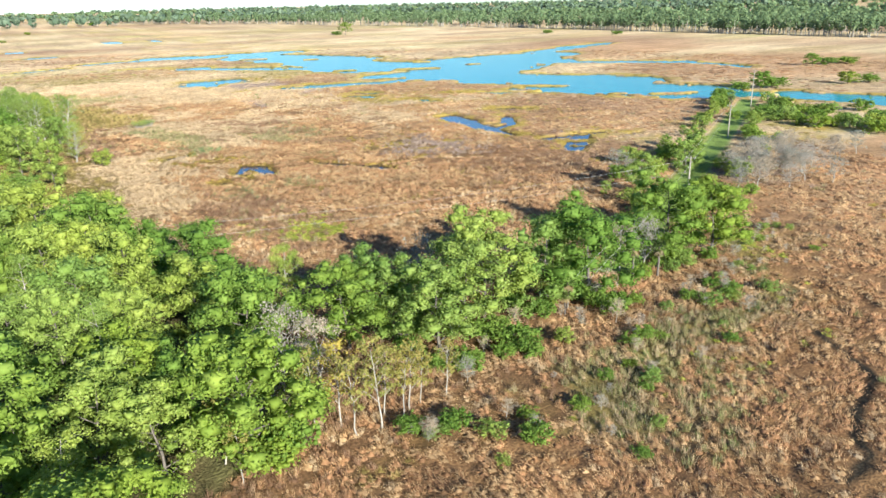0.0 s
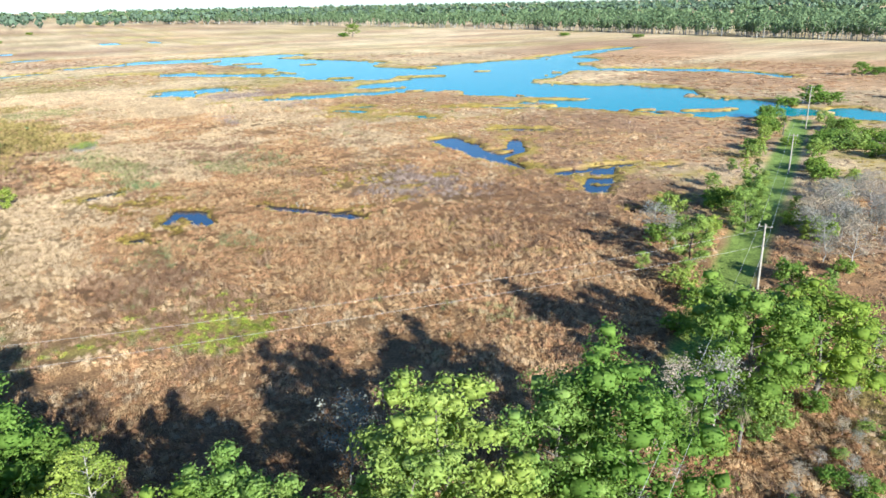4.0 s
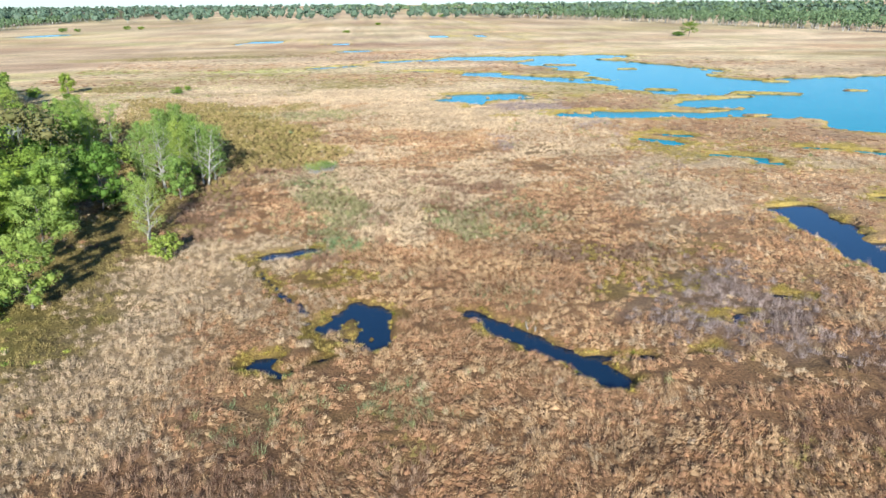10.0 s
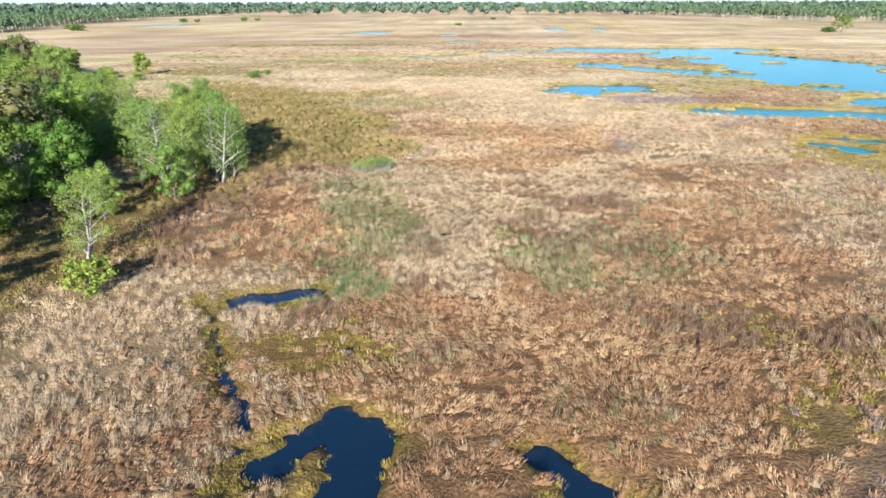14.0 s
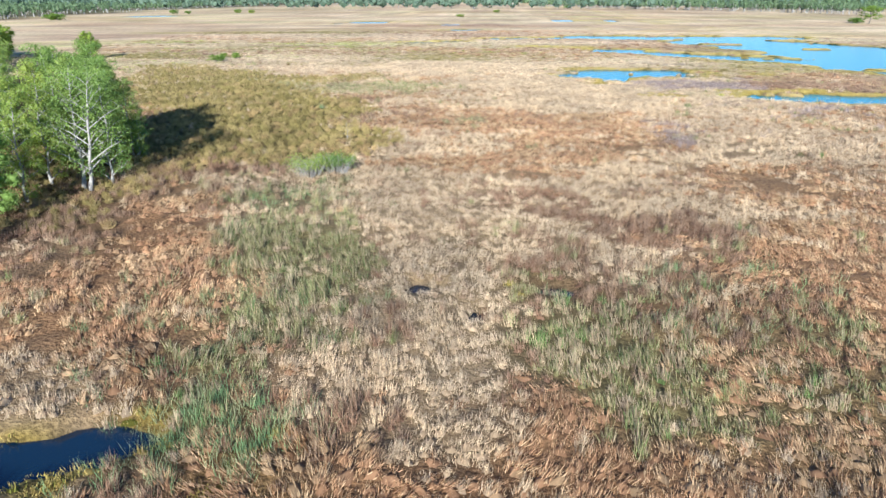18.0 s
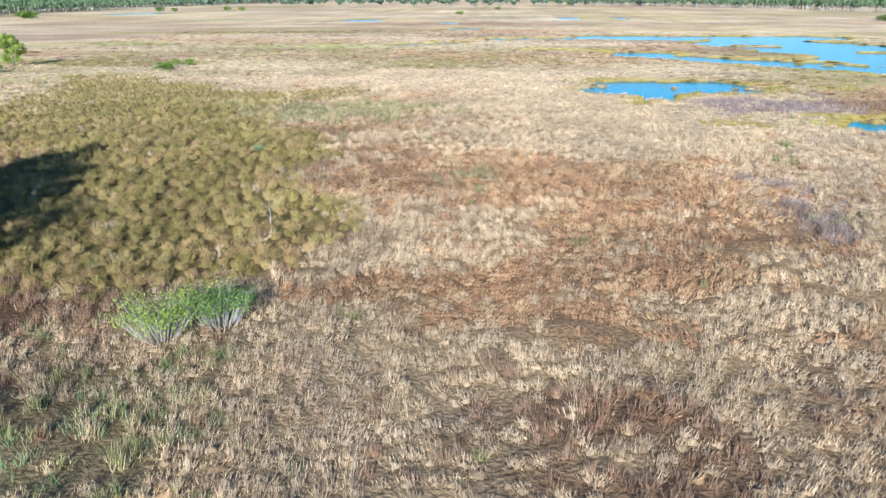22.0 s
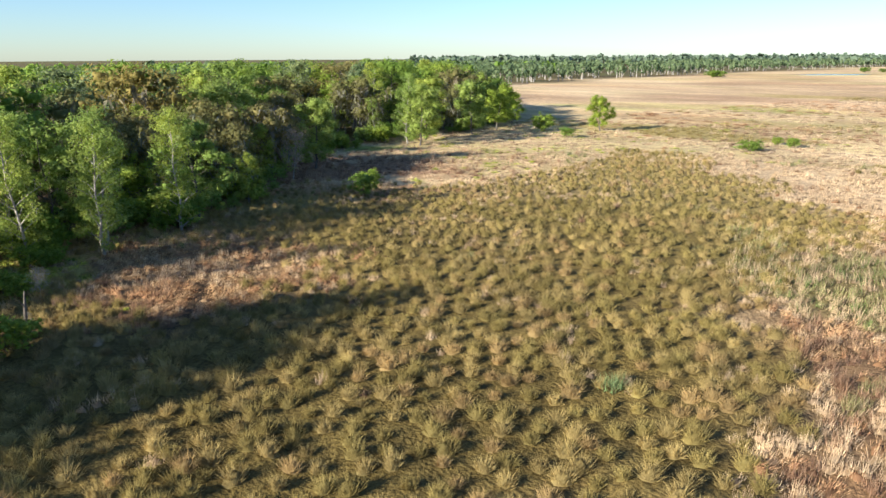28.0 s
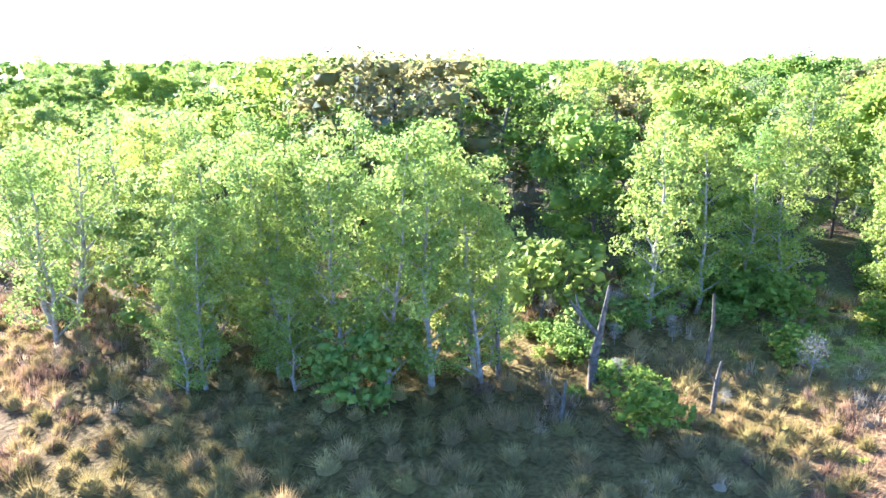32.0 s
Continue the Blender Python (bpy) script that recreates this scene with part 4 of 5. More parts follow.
FAR_SHRUBS_1 = [
    ("oak", 176, 60, 6.5, 1.6), ("bush", 181, 57, 5, 1.5), ("bush", 171, 63, 4, 1.4), ("oak", 209, 48, 5, 1.8), ("bush", 217, 45, 4, 1.6), ("oak", 262, 95, 6, 1.5), ("bush", 272, 94, 4.5, 2.0),
    ("bush", 282, 92, 4, 2.0), ("wood_oak", 264, 584, 13, 1.7), ("bush", 256, 586, 5, 2), ("bush", -336, 855, 6, 1.5), ("bush", -322, 858, 5, 1.5), ("bush", -283, 909, 6, 1.6), ("bush", -268, 912, 5, 1.6),
    ("bush", -23, 736, 3.5, 1.8), ("bush", 13, 962, 4.5, 1.8), ("bush", 136, 1329, 7, 1.8), ("bush", 393, 431, 4, 2), ("bush", 412, 364, 4, 2), ("bush", 400, 440, 3.5, 2), ("bush", -72, 244, 2.4, 1.6),
    ("bush", -332, 620, 7, 2),
]
FAR_SHRUBS_2 = [
    ("bush", -345, 632, 6, 2),
]
FAR_SHRUBS = FAR_SHRUBS_1 + FAR_SHRUBS_2
for kind, x, y, h, wide in FAR_SHRUBS:
    plant(kind, x, y, h, wide)

for kind in MOULDS:
    for mould in MOULDS[kind]:
        for ob in (*mould.children_recursive, mould):
            bpy.data.objects.remove(ob)

# ---- far woods, joined ----
def far_woods(name, label, spots, seed, leaf="broad", tall=15.0, sprays=46):
    g = np.random.default_rng(seed)
    verts, stems = [], []
    for x, y, depth in spots:
        h, r = tall * g.uniform(0.70, 1.12), tall * g.uniform(0.11, 0.21) * (1 + depth / 160)
        n = sprays
        d = g.normal(size=(n, 3))
        d /= np.linalg.norm(d, axis=1)[:, None]
        at = np.array((x, y, h * 0.62)) + d * (r, r, h * 0.40) * g.uniform(0.6, 1.05, (n, 1))
        s = g.uniform(0.5, 1.2, n)[:, None] * (1 + depth / 200) * (46 / sprays)
        a = np.cross(d + g.normal(size=(n, 3)) * 0.4, g.normal(size=(n, 3)))
        a /= np.linalg.norm(a, axis=1)[:, None]
        b = np.cross(d, a)
        verts.append(np.stack([at - a * s, at + b * s * 0.8 - d * 0.3, at + a * s, at - b * s * 0.8 - d * 0.3], 1).reshape(-1, 3))
        stems.append(((x, y, -0.2), (x, y, h * 0.7), 0.35, 0.15))
    v = np.concatenate(verts)
    ob = tagged(new(name), label, "woods", kind="stuff")
    part("crowns", mesh_of("crowns", v, np.arange(len(v)).reshape(-1, 4), 4, LEAF[leaf]), ob)
    v, f = tubes(stems, 4)
    part("trunks", mesh_of("trunks", v, f, 4, PALE_BARK), ob)
    return ob


g = np.random.default_rng(9)
belt = []
for n in range(2000):      # the long belt beyond the lake
    t = g.uniform(0, 1) ** 1.3
    px = np.interp(t, [0, 0.12, 0.25, 0.45, 0.7, 1], [560, 470, 463, 450, 350, 80])
    py = np.interp(t, [0, 0.12, 0.25, 0.45, 0.7, 1], [-150, 180, 330, 560, 1010, 1650])
    depth = g.exponential(170) if n % 5 else g.uniform(0, 12)
    belt.append((px + depth + g.uniform(0, 8), py + g.normal() * 14, depth))
for n in range(800):       # and the woods behind it
    a, d = radians(g.uniform(-85, 12)), g.uniform(750, 3200)
    x, y = -d * math.sin(a), d * math.cos(a)
    if x > np.interp(y, [0, 300, 560, 1010, 1650, 3500], [640, 560, 520, 420, 160, -400]):
        belt.append((x, y, d * 0.3))
far_woods("far_woods", "distant belt of tall green swamp trees beyond the lake", belt, 3, "pale")
west = []
for n in range(900):
    y = 300 + 1300 * g.uniform(0, 1) ** 1.5
    depth = g.exponential(120)
    west.append((wood_edge(y) - depth, y, depth))
far_woods("far_woods", "distant green woods west of the marsh", west, 4, "pale", 12.0)
back = []
for n in range(1100):
    a, d = radians(g.uniform(40, 200)), g.uniform(230, 700)
    x, y = -60 - d * math.sin(a), 110 + d * math.cos(a)
    if x < wood_edge(y) - 120:
        back.append((x, y, d - 230))
far_woods("far_woods", "deep green woods behind the wood's edge", back, 5, tall=11.5)
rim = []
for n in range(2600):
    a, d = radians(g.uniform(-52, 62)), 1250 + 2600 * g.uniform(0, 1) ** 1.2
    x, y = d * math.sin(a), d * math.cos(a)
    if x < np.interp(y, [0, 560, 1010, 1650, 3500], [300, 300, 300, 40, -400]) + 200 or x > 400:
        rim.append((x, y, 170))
far_woods("far_woods", "hazy line of woods on the horizon", rim, 6, "hazed", 17.0, 18)


# ---- marsh growth: standing and lodged grass, reeds, stalks, tussocks ----
SECOND = np.array([   # the other colour found in each kind
    (0.56, 0.445, 0.295), (0.52, 0.368, 0.21), (0.34, 0.235, 0.155), (0.345, 0.272, 0.112), (0.42, 0.45, 0.09),
    (0.44, 0.34, 0.11), (0.37, 0.30, 0.265), (0.43, 0.34, 0.215), (0.21, 0.26, 0.08)])
THIRD = np.array([
    (0.43, 0.315, 0.205), (0.31, 0.18, 0.090), (0.22, 0.14, 0.09), (0.23, 0.20, 0.06), (0.12, 0.20, 0.03),
    (0.22, 0.22, 0.04), (0.22, 0.17, 0.14), (0.14, 0.20, 0.065), (0.12, 0.19, 0.04)])


def blades(x, y, z, height, width, spread_, lean, lodge, count, colour, seed):
    """Tapered blades in clumps. Every argument but the seed is one value a clump."""
    g = np.random.default_rng(seed)
    who = np.repeat(np.arange(len(x)), count)
    n = len(who)
    ang, rad = g.uniform(0, 2 * np.pi, n), np.sqrt(g.uniform(0, 1, n))
    ox, oy = np.cos(ang) * rad * spread_[who], np.sin(ang) * rad * spread_[who]
    swirl = 3.0 * fractal(x, y, 7, 81) + 1.5
    h = height[who] * g.uniform(0.40, 1.12, n) * (1 - 0.25 * rad)
    lx = ox / spread_[who] * lean[who] + np.cos(swirl)[who] * lodge[who] + g.normal(0, 0.34, n)
    ly = oy / spread_[who] * lean[who] + np.sin(swirl)[who] * lodge[who] + g.normal(0, 0.34, n)
    length = np.sqrt(1 + lx * lx + ly * ly)
    face = g.uniform(0, np.pi, n)
    wx, wy = np.cos(face) * width[who] * 0.5, np.sin(face) * width[who] * 0.5
    bx, by, bz = x[who] + ox, y[who] + oy, z[who] - 0.06
    v = np.empty((n, 3, 3), np.float32)
    v[:, 0] = np.stack([bx - wx, by - wy, bz], 1)
    v[:, 1] = np.stack([bx + wx, by + wy, bz], 1)
    v[:, 2] = np.stack([bx + lx * h / length, by + ly * h / length, bz + h / length], 1)
    shade = g.uniform(0.82, 1.2, (n, 1, 1))
    tint = np.broadcast_to(colour[who][:, None, :] * shade, (n, 3, 3)).reshape(-1, 3)
    return v.reshape(-1, 3), np.arange(n * 3).reshape(-1, 3), tint


g = np.random.default_rng(21)
# half width, height of the thatch, shear by the wind, length along the wind, blades, reach of a blade, its width, its slant
HABIT = {
    STRAW: (0.46, 0.20, 0.28, 1.1, 84, 0.46, 0.020, 0.36), RUST: (0.50, 0.26, 0.90, 1.4, 74, 0.40, 0.027, 0.75), BROWN: (0.40, 0.18, 0.15, 1.0, 70, 0.66, 0.024, 0.28),
    WEED: (0.48, 0.14, 0.05, 1.0, 56, 0.24, 0.055, 0.70), SEDGE: (0.48, 0.10, 0.15, 1.1, 56, 0.26, 0.036, 0.55), GREY: (0.44, 0.12, 0.05, 1.0, 74, 0.85, 0.018, 0.42),
    REED: (0.38, 0.18, 0.22, 1.0, 66, 0.70, 0.029, 0.26), LAWN: (0.46, 0.02, 0.05, 1.0, 20, 0.12, 0.03, 0.60), OLIVE: (0.48, 0.16, 0.10, 1.0, 50, 0.40, 0.025, 0.60)}
HABIT = np.array([HABIT[k] for k in range(9)])
LABELS = {STRAW: ("straw_grass", "pale straw-coloured standing grass"), RUST: ("rusty_fern", "rust-brown lodged mats of dead fern and grass"), BROWN: ("brown_stalks", "brown upright dead stalks"),
          WEED: ("green_weeds", "bright green low weeds"), SEDGE: ("sedge", "yellow-green sedge at the water's edge"), GREY: ("grey_twigs", "grey leafless twiggy scrub"),
          REED: ("cattails", "tangled dry cattails with some green blades"), LAWN: ("short_grass", "short green grass"), OLIVE: ("olive_grass", "low olive grass between the tussocks")}


def clumps(x, y, z, habit, scale, share, wide, colours, seed):
    """Sheaves of tapered blades that fan out of one foot and lean with the wind."""
    g = np.random.default_rng(seed)
    n = len(x)
    half, height, shear, along, count, reach, width, slant = habit
    big = scale * g.uniform(0.75, 1.25, n)
    vigour = g.uniform(0.65, 1.3, n) * (1 + 0.25 * fractal(x, y, 5, 83))
    turn = 2.6 * fractal(x, y, 8, 81) + 1.5 + g.normal(0, 0.4, n)
    shear = shear * g.uniform(0.5, 1.2, n)
    who = np.repeat(np.arange(n), np.maximum(9, count * share * g.uniform(0.7, 1.3, n)).astype(int))
    m = len(who)
    a, r = g.uniform(0, 2 * np.pi, m), g.uniform(0, 1, m) ** 0.75
    hb, lean, c, q = half * big[who], shear[who], np.cos(turn[who]), np.sin(turn[who])
    root = np.stack([np.cos(a) * r * hb * along, np.sin(a) * r * hb, height * vigour[who] * (1 - r * r) - 0.05], 1)
    way = np.stack([np.cos(a) * r * slant + lean, np.sin(a) * r * slant, 0.9 + 0 * a], 1) + g.normal(0, 0.20, (m, 3))
    way[:, 2] = np.abs(way[:, 2]) + 0.1
    way /= np.linalg.norm(way, axis=1)[:, None]
    tip = root + way * (reach * vigour[who] * g.uniform(0.45, 1.1, m) * (1.1 - 0.4 * r))[:, None]
    root, tip = (np.stack([x[who] + p[:, 0] * c - p[:, 1] * q, y[who] + p[:, 0] * q + p[:, 1] * c, z[who] + p[:, 2]], 1) for p in (root, tip))
    side = np.cross(tip - root, g.normal(size=(m, 3)))
    side *= (0.5 * width * wide[who] / np.linalg.norm(side, axis=1))[:, None]
    pick = g.uniform(0, 1, (m, 1))
    tint = np.where(pick < 0.6, colours[0][who], np.where(pick < 0.83, colours[1], colours[2])) * g.uniform(0.62, 1.32, (m, 1))
    # matted old thatch at the foot, its colour darkened for shade inside the clump
    sides = 6
    k = np.arange(sides)
    nxt = (k + 1) % sides
    ang = k * 2 * np.pi / sides + g.uniform(0, 1, (n, 1))
    rows = []
    for out, up in ((0.66, -0.3), (0.30, 0.5)):
        rad = out * half * big[:, None] * g.uniform(0.45, 1.3, (n, sides))
        p = np.stack([np.cos(ang) * rad * along, np.sin(ang) * rad, up * height * vigour[:, None] * g.uniform(0.6, 1.3, (n, sides))], 2)
        c, q = np.cos(turn)[:, None], np.sin(turn)[:, None]
        rows.append(np.stack([x[:, None] + p[..., 0] * c - p[..., 1] * q, y[:, None] + p[..., 0] * q + p[..., 1] * c, z[:, None] + p[..., 2]], 2))
    rows.append(np.stack([x, y, z + 0.75 * height * vigour], 1)[:, None])
    hv = np.concatenate(rows, 1)
    face = np.concatenate([np.stack([k, nxt, sides + nxt], 1), np.stack([k, sides + nxt, sides + k], 1), np.stack([sides + k, sides + nxt, 2 * sides + 0 * k], 1)])
    hf = (face[None] + (np.arange(n) * (2 * sides + 1))[:, None, None]).reshape(-1, 3)
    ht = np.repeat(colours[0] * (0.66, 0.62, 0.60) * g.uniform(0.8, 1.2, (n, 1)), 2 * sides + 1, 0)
    v = np.concatenate([hv.reshape(-1, 3), np.stack([root - side, root + side, tip], 1).reshape(-1, 3)])
    return v, np.concatenate([hf, np.arange(m * 3).reshape(-1, 3) + n * (2 * sides + 1)]), np.concatenate([ht, np.repeat(tint, 3, 0)])


# bands by distance from the middle line: spacing, share of blades, width of blades
BANDS = [(0, 32, 0.74, 0.85, 1.0), (32, 60, 0.92, 0.62, 1.45), (60, 100, 1.35, 0.5, 2.1), (100, 165, 2.2, 0.34, 3.2), (165, 300, 3.8, 0.25, 5.0)]
beds = []
for lo, hi, pitch, share, wide in BANDS:
    ux, uy = np.meshgrid(np.arange(-150 if hi < 170 else -140, 70 + hi, pitch), np.arange(-84, 175 + hi, pitch))
    x = (ux + 0.5 * pitch * (np.arange(len(ux)) % 2)[:, None]).ravel() + g.normal(0, 0.27 * pitch, ux.size)
    y = uy.ravel() + g.normal(0, 0.27 * pitch, ux.size)
    d = off_spine(x, y)
    m = (d >= lo) & (d < hi) & (x > wood_edge(y) - 2.5) & (y > -84)
    m &= (y > -60 + 0.4 * np.abs(x + 30)) | (d < 100)
    furrow = np.abs(fractal(x * 0.7, y, 3.0, 65, 2)) + 0.25 * fractal(x, y, 14, 64)    # bare seams between the swathes
    m &= (furrow > 0.045) & (g.uniform(0, 1, len(x)) < 0.93)
    beds.append(np.stack([x[m], y[m], np.full(m.sum(), pitch / 0.74), np.full(m.sum(), share), np.full(m.sum(), wide)]))
x, y, scale, share, wide = np.concatenate(beds, 1)
w, wet = cover(x, y)
along, side, d_track = track_distance(x, y)
keep = (wet < -0.12 * scale) & (capsules(TRAILS, x + 0.4 * fractal(x, y, 2.5, 35), y) < -0.15) & ~((np.abs(side) < 3.2) & (along > 45) & (along < d_track))
x, y, scale, share, wide, w = x[keep], y[keep], scale[keep], share[keep], wide[keep], w[keep]
mixed_w = w ** 1.35
mixed_w /= mixed_w.sum(1)[:, None]
kind = (np.cumsum(mixed_w, 1) > np.clip(0.5 + 0.75 * (g.uniform(0, 1, len(x)) - 0.5) + 0.5 * fractal(x, y, 3.4, 67), 0.01, 0.99)[:, None]).argmax(1)
z = ground_at(x, y)
which = 0.48 + 0.4 * (g.uniform(0, 1, len(x))[:, None] - 0.5) + 0.45 * fractal(x, y, 3.0, 91)[:, None]
col = np.where(which < 0.5, COLOUR[kind], np.where(which < 0.85, SECOND[kind], THIRD[kind])) * g.uniform(0.92, 1.08, (len(x), 1)) * (1 + 0.18 * fractal(x, y, 4, 96) + 0.12 * fractal(x, y, 28, 98))[:, None]
for code, (name, label) in LABELS.items():
    m = kind == code
    if code == OLIVE:      # tussocks stand there instead
        m &= (share < 0.5) | (x > 6) | (y < 90)
    if m.sum() < 5:
        continue
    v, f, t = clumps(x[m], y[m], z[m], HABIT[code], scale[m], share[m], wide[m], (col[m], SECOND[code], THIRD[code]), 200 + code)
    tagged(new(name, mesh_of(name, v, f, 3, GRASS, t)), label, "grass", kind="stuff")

# tussocks of cordgrass, set apart from one another
tx, ty = [], []
grid = {}
cand = np.stack([g.uniform(-105, 6, 62000), g.uniform(90, 235, 62000)], 1)
cand = cand[cand[:, 0] > wood_edge(cand[:, 1]) - 1]
cw, cwet = cover(cand[:, 0], cand[:, 1])
for (px, py), weight in zip(cand, cw[:, OLIVE]):
    if weight < g.uniform(0.03, 0.5):
        continue
    cell = (int(px // 1.15), int(py // 1.15))
    if all((px - q[0]) ** 2 + (py - q[1]) ** 2 > 0.98 for i in (-1, 0, 1) for j in (-1, 0, 1) for q in grid.get((cell[0] + i, cell[1] + j), ())):
        grid.setdefault(cell, []).append((px, py))
        tx.append(px), ty.append(py)
tx, ty = np.array(tx), np.array(ty)
n = len(tx)
big = g.uniform(0.62, 1.15, n)
pick = g.uniform(0, 1, (n, 1)) + 0.3 * fractal(tx, ty, 9, 95)[:, None]
tcol = np.where(pick < 0.4, COLOUR[OLIVE], np.where(pick < 0.8, SECOND[OLIVE], (0.365, 0.265, 0.12))) * g.uniform(0.80, 1.2, (n, 1))


def tussocks(x, y, z, radius, count, colour, seed):
    """Rounded mounds and the fine blades that stand out of them."""
    g = np.random.default_rng(seed)
    n, rings, sides = len(x), 3, 8
    ang = np.arange(sides) * 2 * np.pi / sides
    lift = np.array((0.05, 0.75, 1.15)) * np.pi / 2 * 0.86
    dome = np.concatenate([np.stack([np.cos(ang + k * 0.4) * math.cos(a), np.sin(ang + k * 0.4) * math.cos(a), np.full(sides, math.sin(a))], 1) for k, a in enumerate(lift)] + [np.array([(0, 0, 1.0)])])
    faces = [(r * sides + i, r * sides + (i + 1) % sides, (r + 1) * sides + (i + 1) % sides) for r in range(2) for i in range(sides)]
    faces += [(r * sides + i, (r + 1) * sides + (i + 1) % sides, (r + 1) * sides + i) for r in range(2) for i in range(sides)]
    faces += [(2 * sides + i, 2 * sides + (i + 1) % sides, 3 * sides) for i in range(sides)]
    jitter = g.uniform(0.82, 1.15, (n, len(dome), 1))
    place = np.stack([x, y, z - 0.08], 1)[:, None, :]
    size = radius[:, None, None] * (0.60, 0.60, 0.60)
    mv = place + dome[None] * jitter * size
    mf = (np.array(faces)[None] + (np.arange(n) * len(dome))[:, None, None]).reshape(-1, 3)
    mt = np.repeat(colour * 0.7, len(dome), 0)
    who = np.repeat(np.arange(n), count)
    m = len(who)
    a, b = g.uniform(0, 2 * np.pi, m), np.arcsin(g.uniform(0.12, 1, m) ** 0.8)
    d = np.stack([np.cos(a) * np.cos(b), np.sin(a) * np.cos(b), np.sin(b)], 1)
    r = radius[who][:, None]
    base = place[who, 0] + d * r * (0.48, 0.48, 0.48)
    way = d * (0.75, 0.75, 0.4) + g.normal(0, 0.20, (m, 3)) + (0, 0, 0.62)
    tip = base + way * r * g.uniform(0.32, 0.78, (m, 1))
    side = np.cross(way, g.normal(size=(m, 3)))
    side *= (0.011 / np.linalg.norm(side, axis=1))[:, None]
    bv = np.stack([base - side, base + side, tip], 1).reshape(-1, 3)
    bt = np.repeat(colour[who] * g.uniform(0.86, 1.16, (m, 1)), 3, 0)
    return np.concatenate([mv.reshape(-1, 3), bv]), np.concatenate([mf, np.arange(m * 3).reshape(-1, 3) + n * len(dome)]), np.concatenate([mt, bt])


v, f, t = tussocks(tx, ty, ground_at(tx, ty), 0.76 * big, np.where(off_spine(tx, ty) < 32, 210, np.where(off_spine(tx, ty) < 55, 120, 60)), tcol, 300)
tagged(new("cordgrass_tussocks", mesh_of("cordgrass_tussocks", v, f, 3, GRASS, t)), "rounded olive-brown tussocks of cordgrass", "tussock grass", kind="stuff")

# stands of fresh green reeds beside the ponds
spots = [(-10.4, 66.4, 3.6, 110), (-4.0, 26.0, 3.6, 36), (8.0, 46.0, 3.0, 20), (-14.0, 24.0, 5.0, 40), (-15.0, 102.0, 6.0, 50), (-14, 79, 7, 60), (15.5, 82.0, 7.0, 60), (-24.7, 156.0, 0.5, 8)]
rx = np.concatenate([px + g.normal(0, r * 0.55, n) for px, py, r, n in spots])
ry = np.concatenate([py + g.normal(0, r * 0.55, n) for px, py, r, n in spots])
dry = wetness(rx, ry) < 0.3
rx, ry = rx[dry], ry[dry]
n = len(rx)
rcol = np.where(g.uniform(0, 1, (n, 1)) < 0.6, (0.15, 0.225, 0.10), (0.27, 0.29, 0.15)) * g.uniform(0.85, 1.15, (n, 1))
v, f, t = blades(rx, ry, ground_at(rx, ry), g.uniform(0.8, 1.25, n), np.full(n, 0.032), np.full(n, 0.45), np.full(n, 0.28), np.full(n, 0.08), np.full(n, 22), rcol, 310)
tagged(new("green_reeds", mesh_of("green_reeds", v, f, 3, GRASS, t)), "stands of fresh grey-green reeds beside the ponds", "reeds", kind="stuff")

# ---- the power line along the causeway ----
def utility_pole(height):
    ob = tagged(new("utility_pole"), "weathered grey wooden utility pole beside the track", "utility pole", "poles along the causeway")
    v, f = tubes([((0, 0, -0.4), (0, 0, height * 0.5), 0.15, 0.13), ((0, 0, height * 0.5), (0, 0, height), 0.13, 0.10)], 10)
    part("shaft", mesh_of("shaft", v, f, 4, POLE_WOOD), ob)
    v, f = tubes([((-0.75, 0.12, height - 0.35), (0.75, 0.12, height - 0.35), 0.055, 0.055)], 4)
    part("crossarm", mesh_of("crossarm", v, f, 4, POLE_WOOD), ob)
    for sx in (-0.65, 0.65):
        v, f = tubes([((sx, 0.12, height - 0.30), (sx, 0.12, height - 0.18), 0.035, 0.05), ((sx, 0.12, height - 0.18), (sx, 0.12, height - 0.10), 0.05, 0.02)], 8)
        part("insulator", mesh_of("insulator", v, f, 4, WIRE), ob)
    return ob


POLES = [(-8.0, -53.5), (40.0, -25.0), (92.8, 8.2), (138.0, 35.3)]
POLE_HEIGHT = [7.6, 7.6, 7.4, 10.4]
line_turn = math.degrees(math.atan2(30, 49)) - 90
for (px, py), ph in zip(POLES[1:], POLE_HEIGHT[1:]):
    utility_pole(ph).matrix_world = pose(px, py, float(ground_at(np.array([px]), np.array([py]))[0]), 0, 0, line_turn)


def cable(a, b, sag):
    pts = [Vector(a).lerp(Vector(b), k / 24) - Vector((0, 0, sag * 4 * (k / 24) * (1 - k / 24))) for k in range(25)]
    v, f = tubes([(pts[k], pts[k + 1], 0.010, 0.010) for k in range(24)], 5)
    return tagged(new("power_cable", mesh_of("power_cable", v, f, 4, WIRE)), "thin pale power cable strung between the poles", "cable", "cables of the power line")


def along_line(a, b, za, zb, sag, shift):
    side = Vector((30, -49, 0)).normalized() * shift
    p, q = Vector((*a, za)) + side, Vector((*b, zb)) + side
    return cable(p, q, sag)


for shift in (-0.65, 0.65):
    for k in range(3):
        along_line(POLES[k], POLES[k + 1], POLE_HEIGHT[k], POLE_HEIGHT[k + 1], 0.5, shift)
# the branch line that crosses the marsh to the west
cable((40, -25, 7.3), (-60, -2, 7.2), 1.8)
cable((40, -25, 5.4), (-60, -6, 5.6), 0.9)

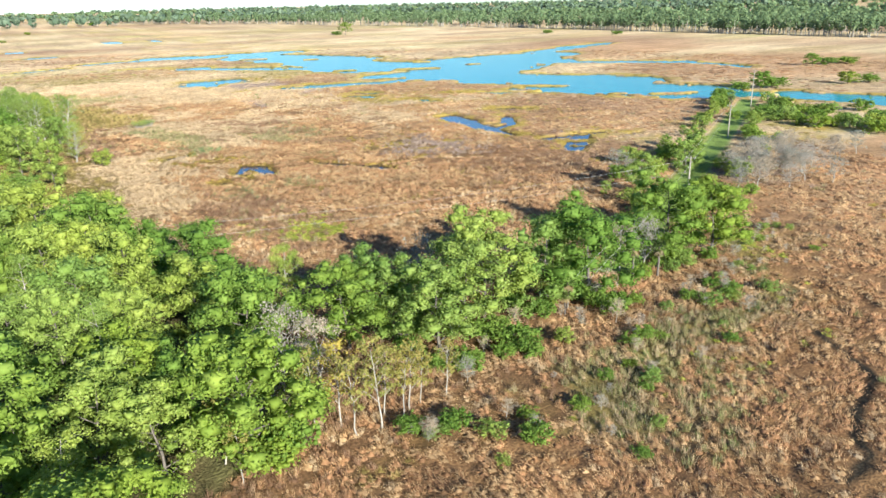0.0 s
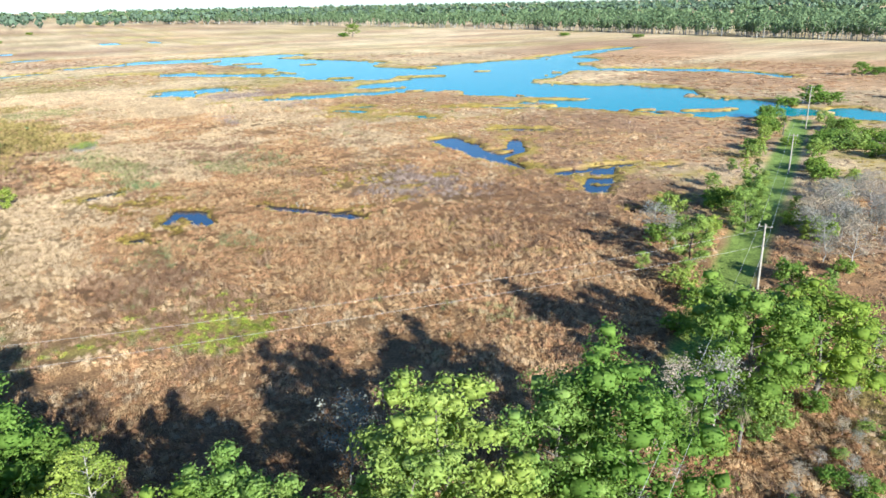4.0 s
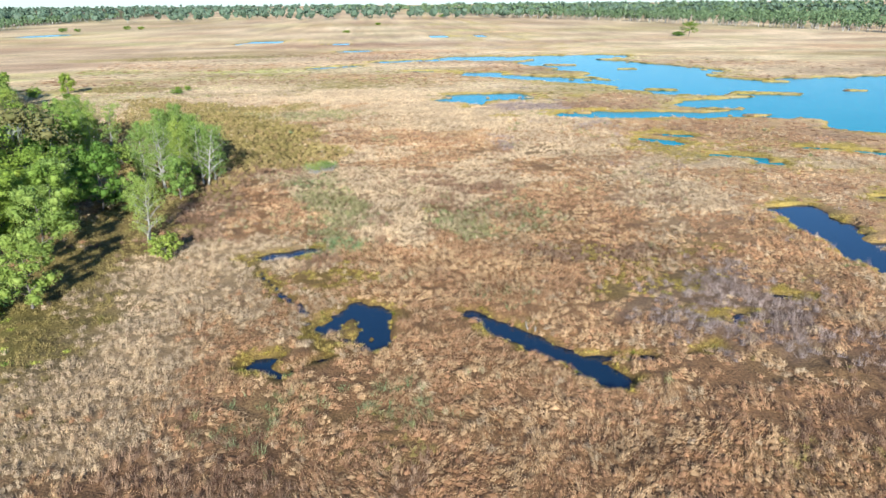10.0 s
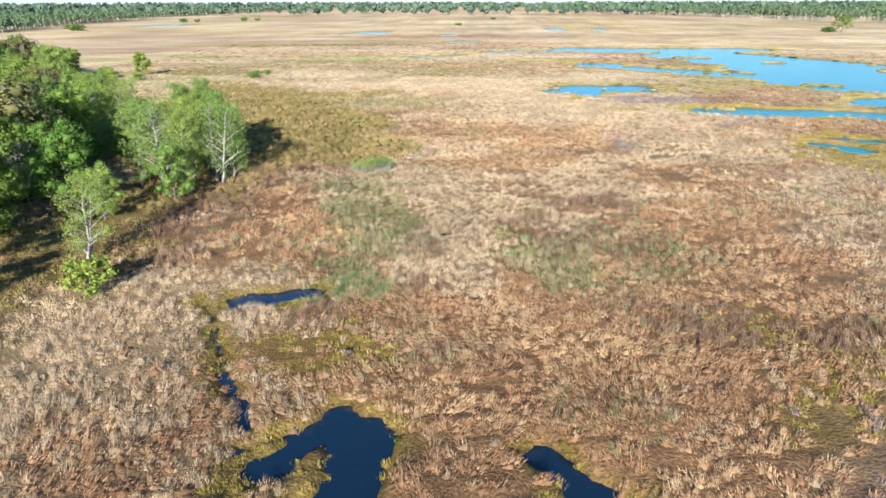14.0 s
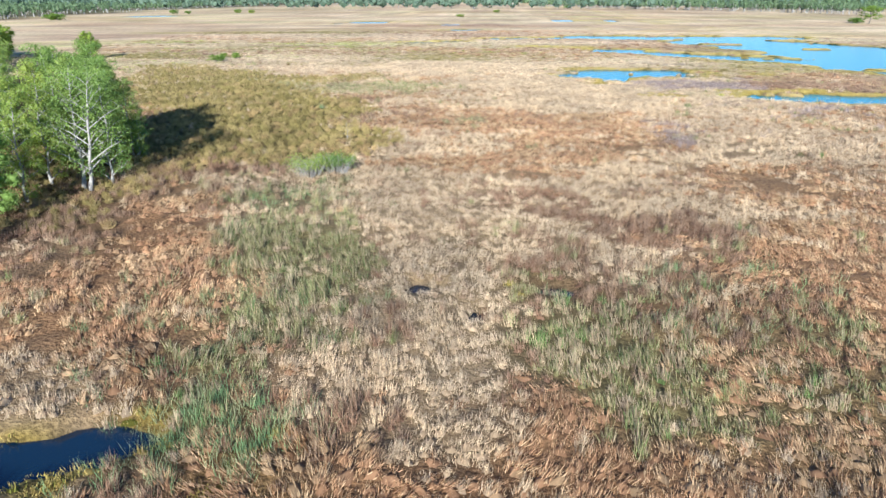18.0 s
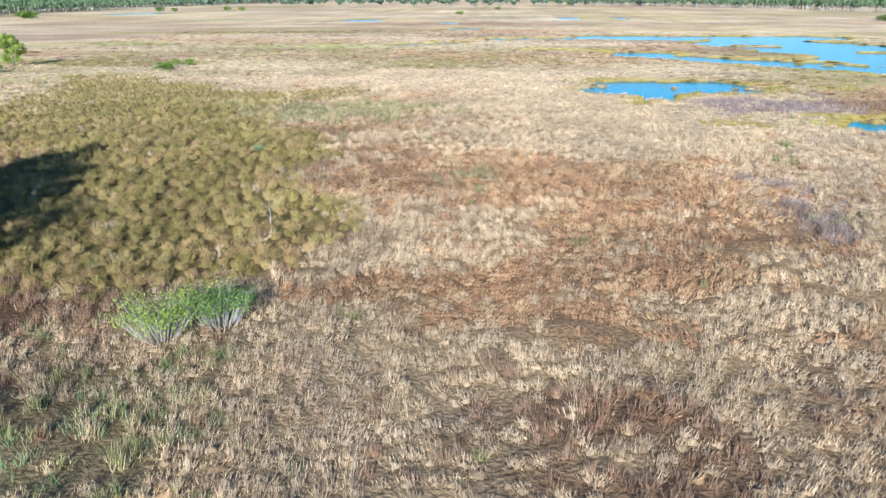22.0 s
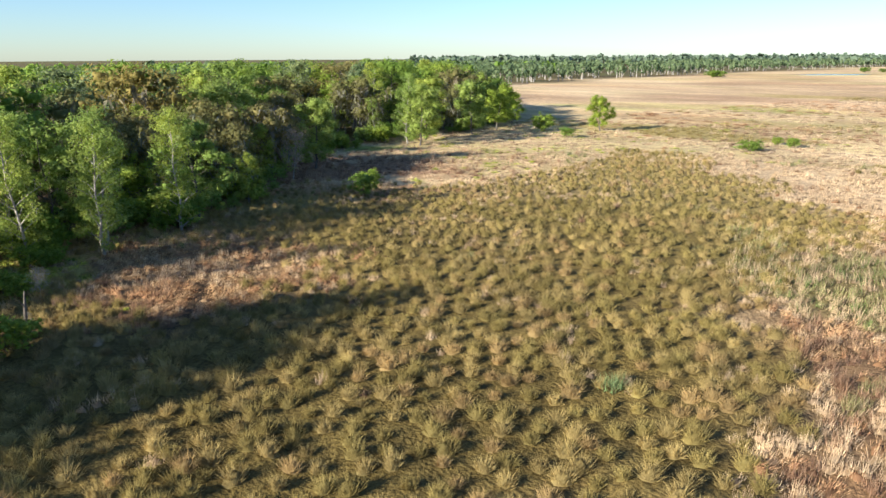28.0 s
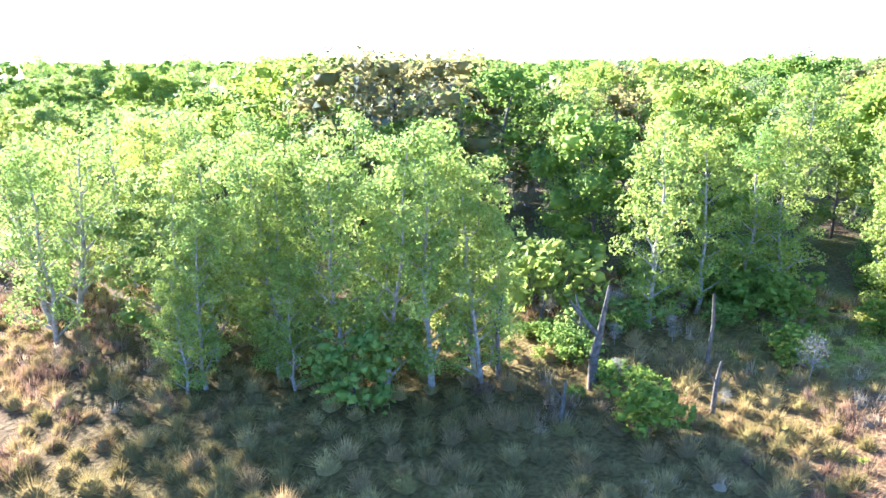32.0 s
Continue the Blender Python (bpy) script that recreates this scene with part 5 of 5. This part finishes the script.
# ---- single dead trees, snags and shrubs of the marsh ----
def snag(name, label, x, y, pieces, bark):
    ob = tagged(new(name), label, "dead tree")
    v, f = tubes(pieces, 8)
    part("trunk", mesh_of("trunk", v, f, 4, bark), ob)
    ob.matrix_world = pose(x, y, float(ground_at(np.array([x]), np.array([y]))[0]))
    return ob


snag("snag", "broken forked grey dead trunk at the wood's edge", -48.9, 129.6, [
    ((0, 0, -0.3), (0.05, 0.0, 1.6), 0.27, 0.20), ((0.05, 0, 1.6), (-0.15, 0.1, 2.5), 0.20, 0.18), ((-0.15, 0.1, 2.5), (-0.45, 0.3, 4.9), 0.15, 0.06),
    ((-0.15, 0.1, 2.5), (0.55, -0.5, 3.6), 0.13, 0.08), ((0.55, -0.5, 3.6), (0.95, -0.8, 4.3), 0.10, 0.04), ((0.55, -0.5, 3.6), (0.35, -0.9, 4.4), 0.07, 0.03)], BARK)
snag("snag", "leaning pale dead trunk with a hollow foot", -54.7, 132.2, [((0, 0, -0.3), (0.1, 0, 0.9), 0.16, 0.09), ((0.1, 0, 0.9), (-0.05, 0.05, 2.4), 0.09, 0.07), ((-0.05, 0.05, 2.4), (0.3, 0.1, 3.9), 0.09, 0.05), ((-0.05, 0.05, 2.4), (-0.5, -0.2, 3.2), 0.06, 0.02)], BARK)
for k, (x, y, h) in enumerate(((-46.3, 126.2, 4.2), (-53, 123.4, 1.8), (-50.5, 134.5, 2.4), (-45.2, 130.6, 2.0), (-52.0, 126.5, 2.2))):
    snag("snag", "thin grey dead stub standing in the rough grass", x, y, [((0, 0, -0.3), (0.1, 0.05 * k, h * 0.6), 0.12, 0.09), ((0.1, 0.05 * k, h * 0.6), (0.05, 0.2, h), 0.09, 0.04), ((0.1, 0.05 * k, h * 0.6), (0.5, -0.2, h * 0.85), 0.05, 0.02)], BARK)


def small_dead_tree(x, y, h, seed, label):
    q = np.random.default_rng(seed)
    pieces, _ = skeleton_of(q, h, h * 0.34, 9, lean=0.1, start=0.25, rise=0.8, radius=0.045, twigs=3)
    return snag("dead_sapling", label, x, y, pieces, PALE_BARK)


small_dead_tree(-15.4, 128.8, 2.6, 5, "small bleached dead sapling among the tussocks")
small_dead_tree(9.6, 38.6, 1.3, 6, "bleached dead sticks standing in the pond")
small_dead_tree(10.2, 38.0, 1.0, 7, "bleached dead sticks standing in the pond")


def willow(x, y, seed, label, width):
    q = np.random.default_rng(seed)
    pieces, tips = [], []
    for k in range(90):
        ang, out = q.uniform(0, 6.28), q.uniform(0.1, 1.0)
        a = np.array((math.cos(ang) * 0.35 * width * out, math.sin(ang) * 0.35 * width * out, -0.1))
        b = a + np.array((math.cos(ang) * 0.35 * width * out, math.sin(ang) * 0.35 * width * out, q.uniform(0.9, 1.4)))
        c = b + np.array((math.cos(ang) * 0.12 * width, math.sin(ang) * 0.12 * width, q.uniform(0.4, 0.8)))
        pieces += [(a, b, 0.028, 0.018), (b, c, 0.018, 0.006)]
        tips += [c, (b + c) / 2]
        if k % 3 == 0:
            tips.append(b)
    ob = tagged(new("willow_shrub"), label, "shrub")
    v, f = tubes(pieces, 5)
    part("stem_cluster", mesh_of("stem_cluster", v, f, 4, PALE_BARK), ob, "many thin grey stems")["kind"] = "stuff"
    v, f = leaves(tips, [0.45] * len(tips), 2000, 0.075, seed)
    part("crown", mesh_of("crown", v, f, 4, LEAF["fresh"]), ob)
    ob.matrix_world = pose(x, y, float(ground_at(np.array([x]), np.array([y]))[0]))


willow(-15.8, 110.8, 8, "low grey-stemmed willow shrub with light green leaves", 3.0)
willow(-13.4, 112.4, 9, "low grey-stemmed willow shrub with light green leaves", 2.3)
